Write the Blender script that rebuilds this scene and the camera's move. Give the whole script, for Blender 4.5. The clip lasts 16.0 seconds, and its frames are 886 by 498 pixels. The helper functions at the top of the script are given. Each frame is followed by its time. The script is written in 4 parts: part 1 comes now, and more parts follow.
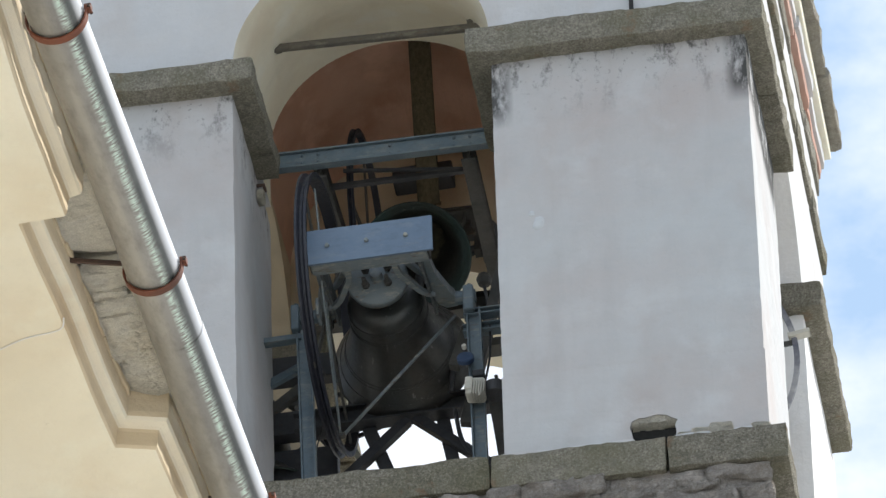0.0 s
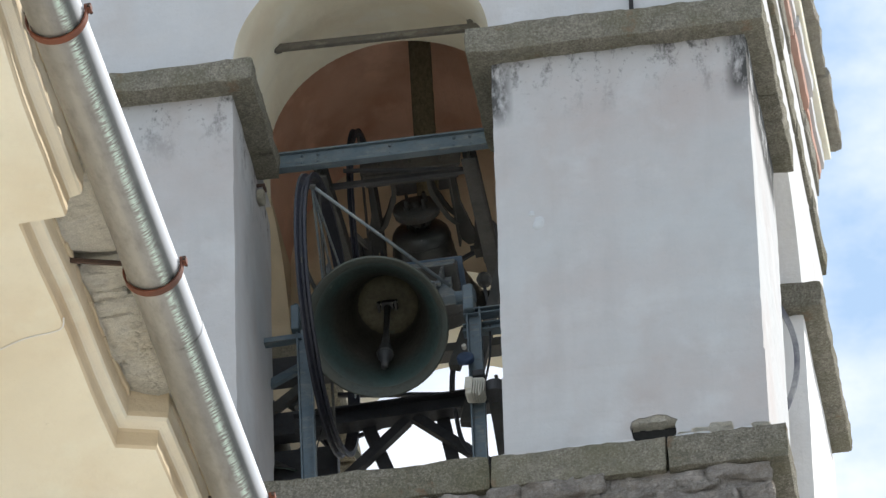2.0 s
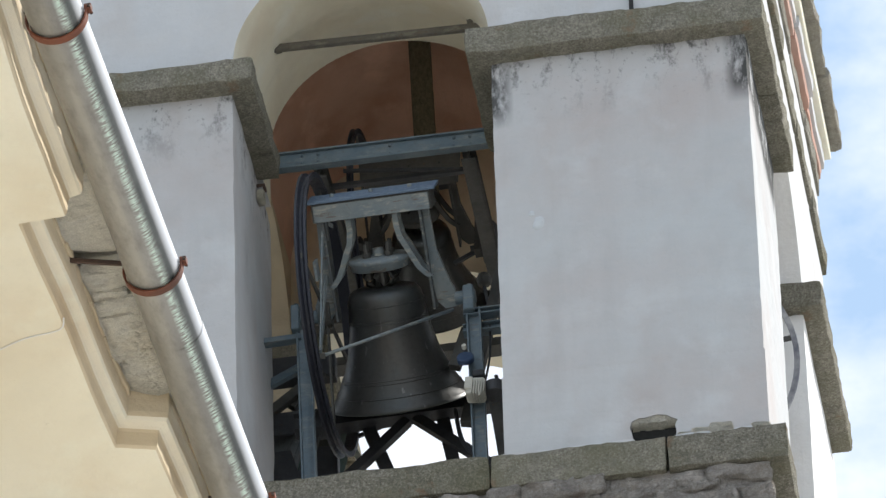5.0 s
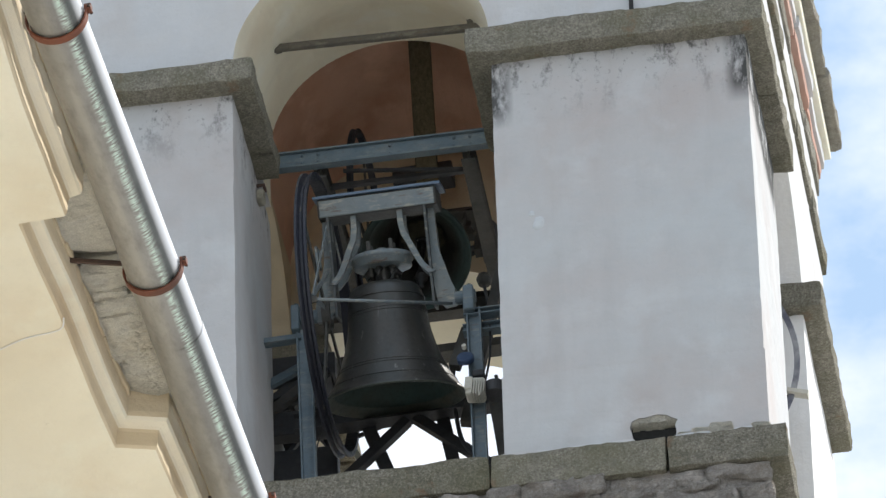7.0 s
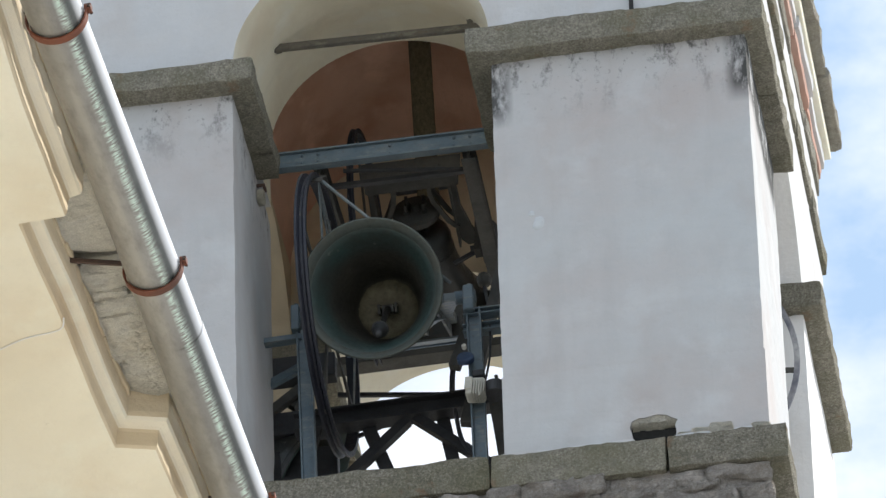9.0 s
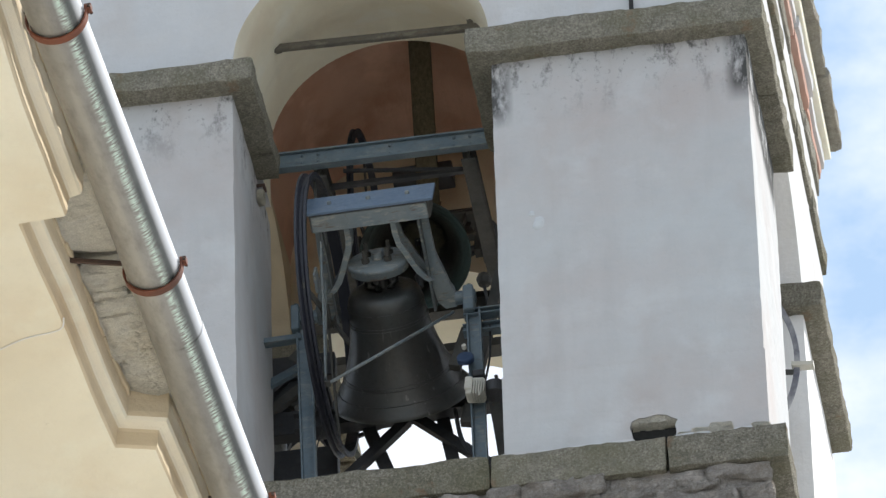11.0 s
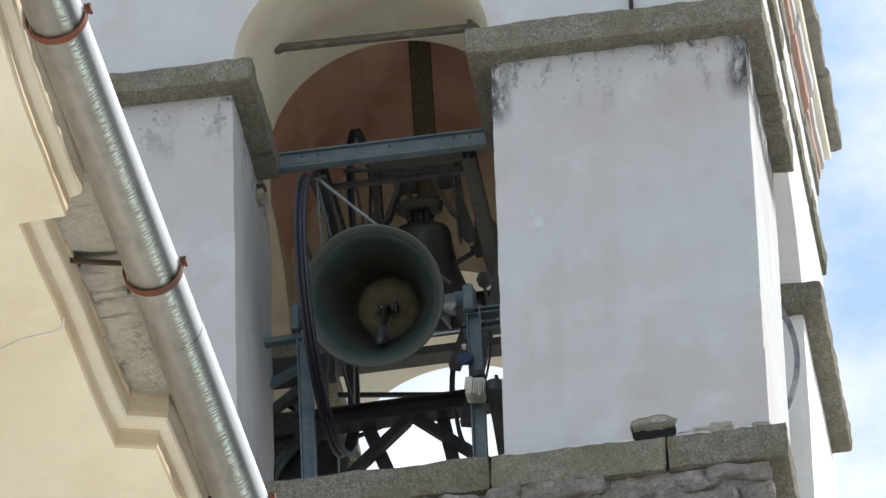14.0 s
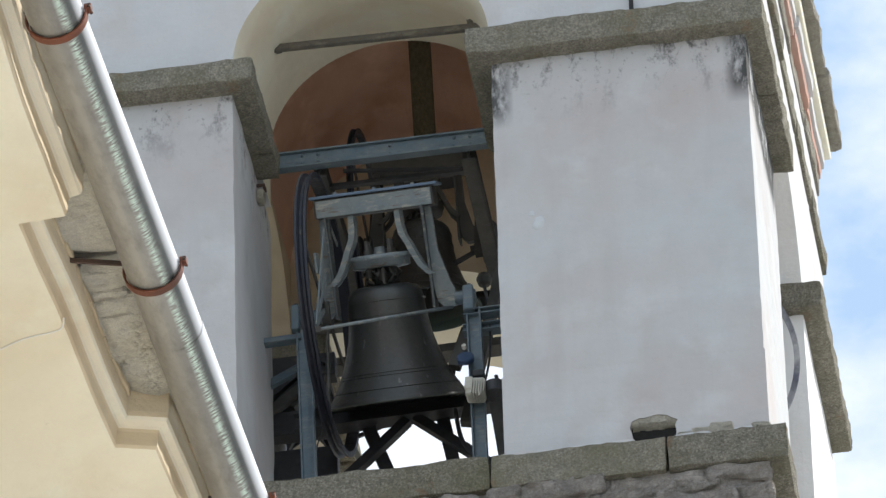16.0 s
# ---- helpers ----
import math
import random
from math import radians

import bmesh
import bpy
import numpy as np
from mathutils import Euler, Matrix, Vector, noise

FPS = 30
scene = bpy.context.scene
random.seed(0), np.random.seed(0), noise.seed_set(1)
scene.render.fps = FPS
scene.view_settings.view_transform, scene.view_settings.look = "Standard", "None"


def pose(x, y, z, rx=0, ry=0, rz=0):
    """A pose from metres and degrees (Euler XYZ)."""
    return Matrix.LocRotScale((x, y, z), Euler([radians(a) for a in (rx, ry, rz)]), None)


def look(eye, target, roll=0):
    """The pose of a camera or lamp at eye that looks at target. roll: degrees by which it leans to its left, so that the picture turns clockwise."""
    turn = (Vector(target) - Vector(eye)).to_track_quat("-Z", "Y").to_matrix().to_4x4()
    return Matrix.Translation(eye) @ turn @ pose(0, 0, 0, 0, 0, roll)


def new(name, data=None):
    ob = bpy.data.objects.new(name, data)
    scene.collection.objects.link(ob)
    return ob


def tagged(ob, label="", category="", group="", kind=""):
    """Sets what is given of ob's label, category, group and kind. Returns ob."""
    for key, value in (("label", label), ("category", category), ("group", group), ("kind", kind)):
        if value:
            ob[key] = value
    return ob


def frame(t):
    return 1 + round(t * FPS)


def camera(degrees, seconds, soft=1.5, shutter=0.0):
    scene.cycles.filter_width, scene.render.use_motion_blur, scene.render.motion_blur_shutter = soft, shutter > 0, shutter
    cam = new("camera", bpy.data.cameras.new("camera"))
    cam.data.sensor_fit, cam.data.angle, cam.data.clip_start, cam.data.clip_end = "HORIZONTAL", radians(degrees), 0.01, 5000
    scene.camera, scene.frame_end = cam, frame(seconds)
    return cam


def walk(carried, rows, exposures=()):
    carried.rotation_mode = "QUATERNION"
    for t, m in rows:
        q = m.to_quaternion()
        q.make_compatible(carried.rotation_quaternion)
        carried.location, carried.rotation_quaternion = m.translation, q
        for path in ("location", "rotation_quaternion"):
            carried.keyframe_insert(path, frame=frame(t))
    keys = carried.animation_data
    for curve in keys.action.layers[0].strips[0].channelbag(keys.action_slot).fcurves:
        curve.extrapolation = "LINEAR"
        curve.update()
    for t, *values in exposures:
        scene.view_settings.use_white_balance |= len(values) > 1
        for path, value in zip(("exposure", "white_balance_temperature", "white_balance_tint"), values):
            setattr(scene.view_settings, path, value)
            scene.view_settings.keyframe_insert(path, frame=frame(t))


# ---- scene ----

GROUND = 25.283          # height of the belfry sill above the square
Z = GROUND

# ---- camera: stands still on the square, long lens, tilted up ----
cam = camera(5.9345, 16.0, soft=1.4)
EYE = (4.154, -31.967, Z - 23.683)


def camera_pose(pitch, yaw, roll):
    p, a, r = radians(pitch), radians(yaw), radians(roll)
    f0, rt, up = Vector((-math.sin(a), math.cos(a), 0)), Vector((math.cos(a), math.sin(a), 0)), Vector((0, 0, 1))
    f = math.cos(p) * f0 + math.sin(p) * up
    u = -math.sin(p) * f0 + math.cos(p) * up
    x, y = math.cos(r) * rt - math.sin(r) * u, math.cos(r) * u + math.sin(r) * rt
    m = Matrix((x, y, -f)).transposed().to_4x4()
    return Matrix.Translation(EYE) @ m


STAND = camera_pose(37.7, 7.86, 1.86)
walk(cam, [(0, STAND), (16.0, STAND)], [(0, 0.04, 6450, 10), (16.0, 0.04, 6450, 10)])

# ---- light ----
SUN_AZ, SUN_EL = 30.0, 43.0     # degrees from +x towards +y, and above the horizon
sun_dir = Vector((math.cos(radians(SUN_EL)) * math.cos(radians(SUN_AZ)), math.cos(radians(SUN_EL)) * math.sin(radians(SUN_AZ)), math.sin(radians(SUN_EL))))
sun = new("sun", bpy.data.lights.new("sun", "SUN"))
sun.data.energy, sun.data.angle, sun.data.color = 5.0, radians(0.5), (1.0, 0.965, 0.91)
sun.matrix_world = look(sun_dir * 60 + Vector((0, 0, Z)), (0, 0, Z))

world = bpy.data.worlds.new("sky")
scene.world = world
world.use_nodes = True
wn, wl = world.node_tree.nodes, world.node_tree.links
sky = wn.new("ShaderNodeTexSky")
sky.sky_type, sky.sun_disc = "NISHITA", False
sky.sun_elevation, sky.sun_rotation = radians(SUN_EL), radians(90 - SUN_AZ)
sky.air_density, sky.dust_density, sky.ozone_density = 1.0, 1.6, 1.0
cl_co = wn.new("ShaderNodeTexCoord")
cl_map = wn.new("ShaderNodeMapping")
cl_map.inputs["Scale"].default_value = (1.0, 1.0, 1.6)
cl = wn.new("ShaderNodeTexNoise")
cl.inputs["Scale"].default_value, cl.inputs["Detail"].default_value, cl.inputs["Roughness"].default_value = 22.0, 6.0, 0.55
cl_ramp = wn.new("ShaderNodeValToRGB")
cl_ramp.color_ramp.elements[0].position, cl_ramp.color_ramp.elements[1].position = 0.38, 0.62
cl_mix = wn.new("ShaderNodeMixRGB")
cl_mix.inputs["Color2"].default_value = (9.6, 9.9, 10.3, 1)
haze = wn.new("ShaderNodeMixRGB")
haze.inputs["Fac"].default_value, haze.inputs["Color2"].default_value = 0.65, (5.6, 7.8, 10.6, 1)
wl.new(cl_co.outputs["Generated"], cl_map.inputs["Vector"])
wl.new(cl_map.outputs["Vector"], cl.inputs["Vector"])
wl.new(cl.outputs["Fac"], cl_ramp.inputs["Fac"])
wl.new(cl_ramp.outputs["Color"], cl_mix.inputs["Fac"])
wl.new(sky.outputs["Color"], haze.inputs["Color1"])
wl.new(haze.outputs["Color"], cl_mix.inputs["Color1"])
wl.new(cl_mix.outputs["Color"], wn["Background"].inputs["Color"])
wn["Background"].inputs["Strength"].default_value = 0.115


# ---- materials ----
class Mat:
    """A node material with a noise-driven colour, roughness and bump."""

    def __init__(self, name):
        self.m = bpy.data.materials.new(name)
        self.m.use_nodes = True
        self.n, self.l = self.m.node_tree.nodes, self.m.node_tree.links
        self.b = self.n["Principled BSDF"]
        self.co = self.n.new("ShaderNodeTexCoord").outputs["Object"]

    def noise(self, scale, detail=6, rough=0.6, stretch=None):
        t = self.n.new("ShaderNodeTexNoise")
        t.inputs["Scale"].default_value, t.inputs["Detail"].default_value, t.inputs["Roughness"].default_value = scale, detail, rough
        src = self.co
        if stretch:
            mp = self.n.new("ShaderNodeMapping")
            mp.inputs["Scale"].default_value = stretch
            self.l.new(src, mp.inputs["Vector"])
            src = mp.outputs["Vector"]
        self.l.new(src, t.inputs["Vector"])
        return t.outputs["Fac"]

    def voronoi(self, scale, feature="F1"):
        t = self.n.new("ShaderNodeTexVoronoi")
        t.feature = feature
        t.inputs["Scale"].default_value = scale
        self.l.new(self.co, t.inputs["Vector"])
        return t.outputs["Distance"]

    def ramp(self, fac, *stops):
        r = self.n.new("ShaderNodeValToRGB")
        e = r.color_ramp.elements
        while len(e) < len(stops):
            e.new(0.5)
        for el, (p, c) in zip(e, stops):
            el.position = p
            el.color = (c, c, c, 1) if not isinstance(c, tuple) else (*c, 1)
        self.l.new(fac, r.inputs["Fac"])
        return r.outputs["Color"]

    def mix(self, fac, a, b, mode="MIX"):
        x = self.n.new("ShaderNodeMixRGB")
        x.blend_type = mode
        for sock, v in zip(x.inputs, (fac, a, b)):
            if isinstance(v, bpy.types.NodeSocket):
                self.l.new(v, sock)
            elif isinstance(v, tuple):
                sock.default_value = (*v, 1)
            else:
                sock.default_value = v
        return x.outputs["Color"]

    def math(self, op, a, b):
        x = self.n.new("ShaderNodeMath")
        x.operation, x.use_clamp = op, True
        for sock, v in zip(x.inputs, (a, b)):
            if isinstance(v, bpy.types.NodeSocket):
                self.l.new(v, sock)
            else:
                sock.default_value = v
        return x.outputs["Value"]

    def axis(self, which):
        s = self.n.new("ShaderNodeSeparateXYZ")
        self.l.new(self.co, s.inputs["Vector"])
        return s.outputs[which]

    def span(self, v, a, b):
        """0 to 1 as v goes from a to b."""
        r = self.n.new("ShaderNodeMapRange")
        r.inputs["From Min"].default_value, r.inputs["From Max"].default_value = a, b
        self.l.new(v, r.inputs["Value"])
        return r.outputs["Result"]

    def random(self):
        return self.n.new("ShaderNodeObjectInfo").outputs["Random"]

    def done(self, colour, rough=0.8, metal=0.0, bumps=(), spec=0.3):
        for name, v in (("Base Color", colour), ("Roughness", rough), ("Metallic", metal)):
            if isinstance(v, bpy.types.NodeSocket):
                self.l.new(v, self.b.inputs[name])
            elif isinstance(v, tuple):
                self.b.inputs[name].default_value = (*v, 1)
            else:
                self.b.inputs[name].default_value = v
        self.b.inputs["Specular IOR Level"].default_value = spec
        last = None
        for h, dist, strength in bumps:
            bp = self.n.new("ShaderNodeBump")
            bp.inputs["Distance"].default_value, bp.inputs["Strength"].default_value = dist, strength
            self.l.new(h, bp.inputs["Height"])
            if last:
                self.l.new(last, bp.inputs["Normal"])
            last = bp.outputs["Normal"]
        if last:
            self.l.new(last, self.b.inputs["Normal"])
        return self.m


def plaster(name, base, warm, stains=0.0, top=None, mottle=1.0):
    m = Mat(name)
    big, mid, fine = m.noise(1.3, 4, 0.55), m.noise(5, 7, 0.62), m.noise(55, 5, 0.65)
    wash = m.noise(2.4, 5, 0.55, (1.0, 1.0, 0.55))
    c = m.mix(m.ramp(big, (0.36, 0.0), (0.66, 1.0)), base, warm)
    c = m.mix(m.math("MULTIPLY", m.ramp(mid, (0.46, 0.0), (0.75, 0.35)), mottle), c, tuple(v * 0.84 for v in base))
    c = m.mix(m.math("MULTIPLY", m.ramp(wash, (0.5, 0.0), (0.74, 0.5)), mottle), c, tuple(v * k for v, k in zip(warm, (0.86, 0.78, 0.74))))
    c = m.mix(m.math("MULTIPLY", m.ramp(m.noise(3.3, 5, 0.55), (0.54, 0.0), (0.7, 0.5)), mottle), c, tuple(min(0.85, v * 1.14) for v in base))
    c = m.mix(m.math("MULTIPLY", m.ramp(m.noise(9, 8, 0.6, (0.6, 0.6, 1.6)), (0.5, 0.0), (0.72, 0.25)), mottle), c, tuple(v * 0.86 for v in base))
    c = m.mix(m.math("MULTIPLY", m.ramp(fine, (0.56, 0.0), (0.75, 0.16)), mottle), c, tuple(v * 0.7 for v in base))
    # fine hairline pits and flaked spots
    c = m.mix(m.math("MULTIPLY", m.ramp(m.noise(24, 6, 0.7), (0.69, 0.0), (0.73, 0.35)), mottle), c, tuple(v * 0.62 for v in warm))
    streak = m.noise(6, 7, 0.65, (1, 1, 0.09))
    c = m.mix(m.ramp(streak, (0.52, 0.0), (0.8, 0.22)), c, tuple(v * 0.7 for v in warm))
    if top is not None:
        z, x = m.axis("Z"), m.axis("X")
        near = m.span(z, top - 0.42, top)
        blot = m.noise(6.5, 9, 0.72, (1.0, 1.0, 0.55))
        k = m.math("MULTIPLY", m.ramp(near, (0.0, 0.0), (0.45, 0.35), (0.85, 1.0)), m.ramp(blot, (0.53, 0.0), (0.63, 1.0)))
        side = m.math("MAXIMUM", m.ramp(m.span(x, 0.0, 0.11), (0.0, 1.0), (0.5, 0.9), (1.0, 0.0)), m.ramp(m.span(x, 1.13, 1.24), (0.0, 0.0), (0.5, 0.9), (1.0, 1.0)))
        edge = m.math("MULTIPLY", m.math("MULTIPLY", side, m.ramp(near, (0.0, 0.0), (0.3, 1.0), (1.0, 1.0))), m.ramp(m.noise(7, 9, 0.7, (1, 1, 0.4)), (0.38, 0.0), (0.5, 1.0)))
        edge = m.math("MULTIPLY", edge, m.ramp(m.span(x, -0.3, -0.1), (0.0, 0.0), (1.0, 1.0)))
        k = m.math("MAXIMUM", k, edge)
        c = m.mix(m.math("MULTIPLY", k, stains), c, (0.05, 0.05, 0.047))
        speck = m.noise(30, 6, 0.65)
        k2 = m.math("MULTIPLY", near, m.ramp(speck, (0.6, 0.0), (0.68, 0.75)))
        c = m.mix(k2, c, (0.1, 0.1, 0.09))
    return m.done(c, 0.92, 0, [(mid, 0.02, 0.6), (fine, 0.004, 0.5)], 0.15)


def stone(name, a, b, moss=0.3, rust=0.0, bump=0.012, gritty=0.8, size=1.0, layers=0.0):
    m = Mat(name)
    big, mid, grit, fine = m.noise(3 / size, 5), m.noise(14 / size, 9, 0.75), m.noise(88 / size, 6, 0.75), m.noise(230, 3, 0.7)
    c = m.mix(m.ramp(mid, (0.38, 0.0), (0.64, 1.0)), a, b)
    c = m.mix(m.ramp(grit, (0.36, gritty), (0.5, 0.0)), c, tuple(v * 0.28 for v in a))
    c = m.mix(m.ramp(grit, (0.53, 0.0), (0.66, gritty)), c, tuple(min(0.75, v * 1.6) for v in b))
    c = m.mix(m.ramp(fine, (0.35, 0.45), (0.6, 0.0)), c, tuple(v * 0.4 for v in a))
    relief = [(mid, bump * 1.5, 0.9), (grit, bump * 0.8, 0.9)]
    if layers:
        # split, leafy cleavage with dark cracks and pale lime
        leaf = m.noise(16, 9, 0.68, (0.45, 1.5, 1.0))
        c = m.mix(m.math("MULTIPLY", m.ramp(leaf, (0.36, 1.0), (0.47, 0.0)), layers), c, tuple(v * 0.3 for v in a))
        c = m.mix(m.math("MULTIPLY", m.ramp(leaf, (0.56, 0.0), (0.66, 0.8)), layers), c, tuple(min(0.85, v * 1.2) for v in b))
        c = m.mix(m.math("MULTIPLY", m.ramp(m.noise(5, 6, 0.65), (0.52, 0.0), (0.66, 0.7)), layers), c, tuple(v * k for v, k in zip(a, (0.8, 0.68, 0.5))))
        relief.append((leaf, bump * 2.0, 1.0))
    c = m.mix(m.math("MULTIPLY", m.ramp(big, (0.42, 0.0), (0.68, 1.0)), moss), c, (0.1, 0.1, 0.04))
    c = m.mix(m.math("MULTIPLY", m.ramp(m.noise(11, 7, 0.7), (0.56, 0.0), (0.68, 0.7)), moss), c, (0.06, 0.06, 0.055))
    if rust:
        c = m.mix(m.math("MULTIPLY", m.ramp(m.noise(6, 7, 0.7), (0.6, 0.0), (0.68, 1.0)), rust), c, (0.26, 0.11, 0.055))
    c = m.mix(0.25, c, m.ramp(m.random(), (0.0, tuple(v * 0.75 for v in a)), (1.0, b)))
    return m.done(c, 0.95, 0, relief, 0.12)


def paint(name, base, worn, rough=0.45, rust=0.4, chips=0.0):
    m = Mat(name)
    big, mid, fine = m.noise(6, 6), m.noise(21, 7, 0.7, (0.5, 1, 1)), m.noise(55, 6, 0.7)
    c = m.mix(m.ramp(big, (0.35, 0.0), (0.7, 1.0)), base, worn)
    c = m.mix(m.ramp(mid, (0.5, 0.0), (0.75, 0.5)), c, tuple(v * 0.6 for v in base))
    if chips:
        c = m.mix(m.math("MULTIPLY", m.ramp(m.noise(24, 9, 0.75, (0.35, 1, 1)), (0.53, 0.0), (0.62, 0.7)), chips), c, (0.46, 0.43, 0.33))
        c = m.mix(m.math("MULTIPLY", m.ramp(m.noise(26, 9, 0.75, (0.22, 1, 1.6)), (0.585, 0.0), (0.63, 1.0)), chips), c, (0.13, 0.075, 0.045))
    c = m.mix(m.math("MULTIPLY", m.ramp(fine, (0.6, 0.0), (0.7, 1.0)), rust), c, (0.14, 0.085, 0.05))
    return m.done(c, m.ramp(fine, (0.3, rough - 0.1), (0.7, rough + 0.25)), 0.0, [(fine, 0.002, 0.4)], 0.45)


def bronze(name, base, green, amount):
    m = Mat(name)
    big, fine = m.noise(5, 6, 0.6, (1, 1, 0.45)), m.noise(45, 7, 0.7)
    c = m.mix(m.math("MULTIPLY", m.ramp(big, (0.38, 0.0), (0.68, 1.0)), amount), base, green)
    c = m.mix(m.ramp(fine, (0.5, 0.0), (0.75, 0.5)), c, tuple(v * 0.5 for v in base))
    drips = m.noise(30, 6, 0.6, (1, 1, 0.06))
    c = m.mix(m.ramp(drips, (0.64, 0.0), (0.72, 0.55)), c, (0.26, 0.26, 0.24))
    return m.done(c, m.ramp(fine, (0.3, 0.28), (0.7, 0.5)), 0.6, [(fine, 0.002, 0.4)], 0.5)


WHITE = plaster("white_plaster", (0.54, 0.55, 0.558), (0.53, 0.525, 0.515))
PIER = plaster("pier_plaster", (0.485, 0.496, 0.496), (0.475, 0.45, 0.438), 0.95, 2.36, 1.0)
CREAM = plaster("cream_plaster", (0.86, 0.82, 0.68), (0.8, 0.74, 0.58))
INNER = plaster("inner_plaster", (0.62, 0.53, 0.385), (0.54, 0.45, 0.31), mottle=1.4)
RED = plaster("red_ceiling_plaster", (0.66, 0.42, 0.31), (0.57, 0.345, 0.245), mottle=1.7)
CHURCH = plaster("church_plaster", (0.82, 0.765, 0.63), (0.77, 0.69, 0.53), mottle=0.8)
# ochre stain, darkened further to hold the shade of the vertical faces
FASCIA = plaster("ochre_stain_and_shade", (0.7, 0.6, 0.44), (0.6, 0.475, 0.31), mottle=1.2)
LEDGE = plaster("whitewashed_ledge", (0.8, 0.745, 0.63), (0.74, 0.66, 0.5), mottle=1.2)
# lighter copy of the white plaster: bounced light put into its colour
LIT_WHITE = plaster("lit_white_plaster", (0.8, 0.8, 0.79), (0.76, 0.74, 0.71), mottle=0.8)
GRANITE = stone("weathered_granite", (0.19, 0.176, 0.14), (0.37, 0.345, 0.28), 0.55, 0.4)
RUBBLE = stone("rubble_stone", (0.33, 0.3, 0.265), (0.68, 0.62, 0.56), 0.1, 0.25, 0.03, 0.4, 1.0, 0.6)
FLOORING = plaster("dusty_concrete", (0.42, 0.4, 0.36), (0.36, 0.34, 0.3))
# near-black colour that paints the shade inside the wall hole
HOLE_SHADE = paint("painted_dark", (0.012, 0.012, 0.011), (0.02, 0.019, 0.017), 0.9, 0.0)
SLAB = stone("eave_slab_stone", (0.36, 0.335, 0.28), (0.58, 0.54, 0.46), 0.12, 0.08, 0.03, 0.25, 1.6)
EAVE = stone("eave_underside_stone", (0.8, 0.76, 0.67), (0.92, 0.88, 0.78), 0.06, 0.03, 0.014, 0.1, 1.6, 0.4)
PATCH = stone("bare_lime_render", (0.6, 0.56, 0.45), (0.8, 0.75, 0.63), 0.0, 0.0, 0.03, 0.35, 1.0, 0.3)
FLAKE = plaster("flaked_plaster", (0.53, 0.555, 0.565), (0.5, 0.51, 0.515), mottle=1.5)
PINK = plaster("pink_band_plaster", (0.5, 0.3, 0.235), (0.46, 0.33, 0.28))
STEEL = paint("blue_grey_paint", (0.095, 0.14, 0.175), (0.15, 0.19, 0.21), 0.5, 0.45, 0.3)
YOKE = paint("light_blue_grey_paint", (0.15, 0.185, 0.205), (0.215, 0.235, 0.23), 0.42, 0.5, 0.7)
# yoke paint turned bluer: the sky's reflection put into the colour
PLATE = paint("sky_tinted_plate", (0.1, 0.15, 0.22), (0.13, 0.18, 0.245), 0.42, 0.12, 0.1)
DARK = paint("dark_iron", (0.022, 0.024, 0.028), (0.05, 0.05, 0.052), 0.5, 0.5)
# darker copy of the yoke paint, with shade put into its colour
YOKE_SHADE = paint("shaded_yoke_paint", (0.075, 0.088, 0.095), (0.1, 0.11, 0.11), 0.6, 0.6, 0.5)
CABLE_RIM = paint("worn_blue_grey_rim", (0.1, 0.105, 0.14), (0.5, 0.5, 0.5), 0.4, 0.2)
DULL = paint("dull_grey_iron", (0.05, 0.05, 0.046), (0.09, 0.086, 0.074), 0.6, 0.6)
RIM = paint("dark_blue_rim", (0.012, 0.014, 0.024), (0.022, 0.023, 0.03), 0.5, 0.15)
BRONZE = bronze("bell_bronze", (0.072, 0.068, 0.062), (0.055, 0.074, 0.078), 0.5)
CLAPPER = paint("dark_grey_iron", (0.03, 0.032, 0.034), (0.06, 0.06, 0.058), 0.4, 0.25)
RUST = paint("rusty_iron", (0.085, 0.038, 0.026), (0.2, 0.06, 0.028), 0.7, 0.8)
OLDRUST = paint("dark_rust", (0.06, 0.04, 0.032), (0.1, 0.06, 0.045), 0.8, 0.8)
MOTOR = paint("pale_grey_casting", (0.62, 0.6, 0.52), (0.5, 0.48, 0.42), 0.5, 0.1)
BLUE = paint("dark_blue_casting", (0.03, 0.06, 0.13), (0.05, 0.08, 0.14), 0.5, 0.1)


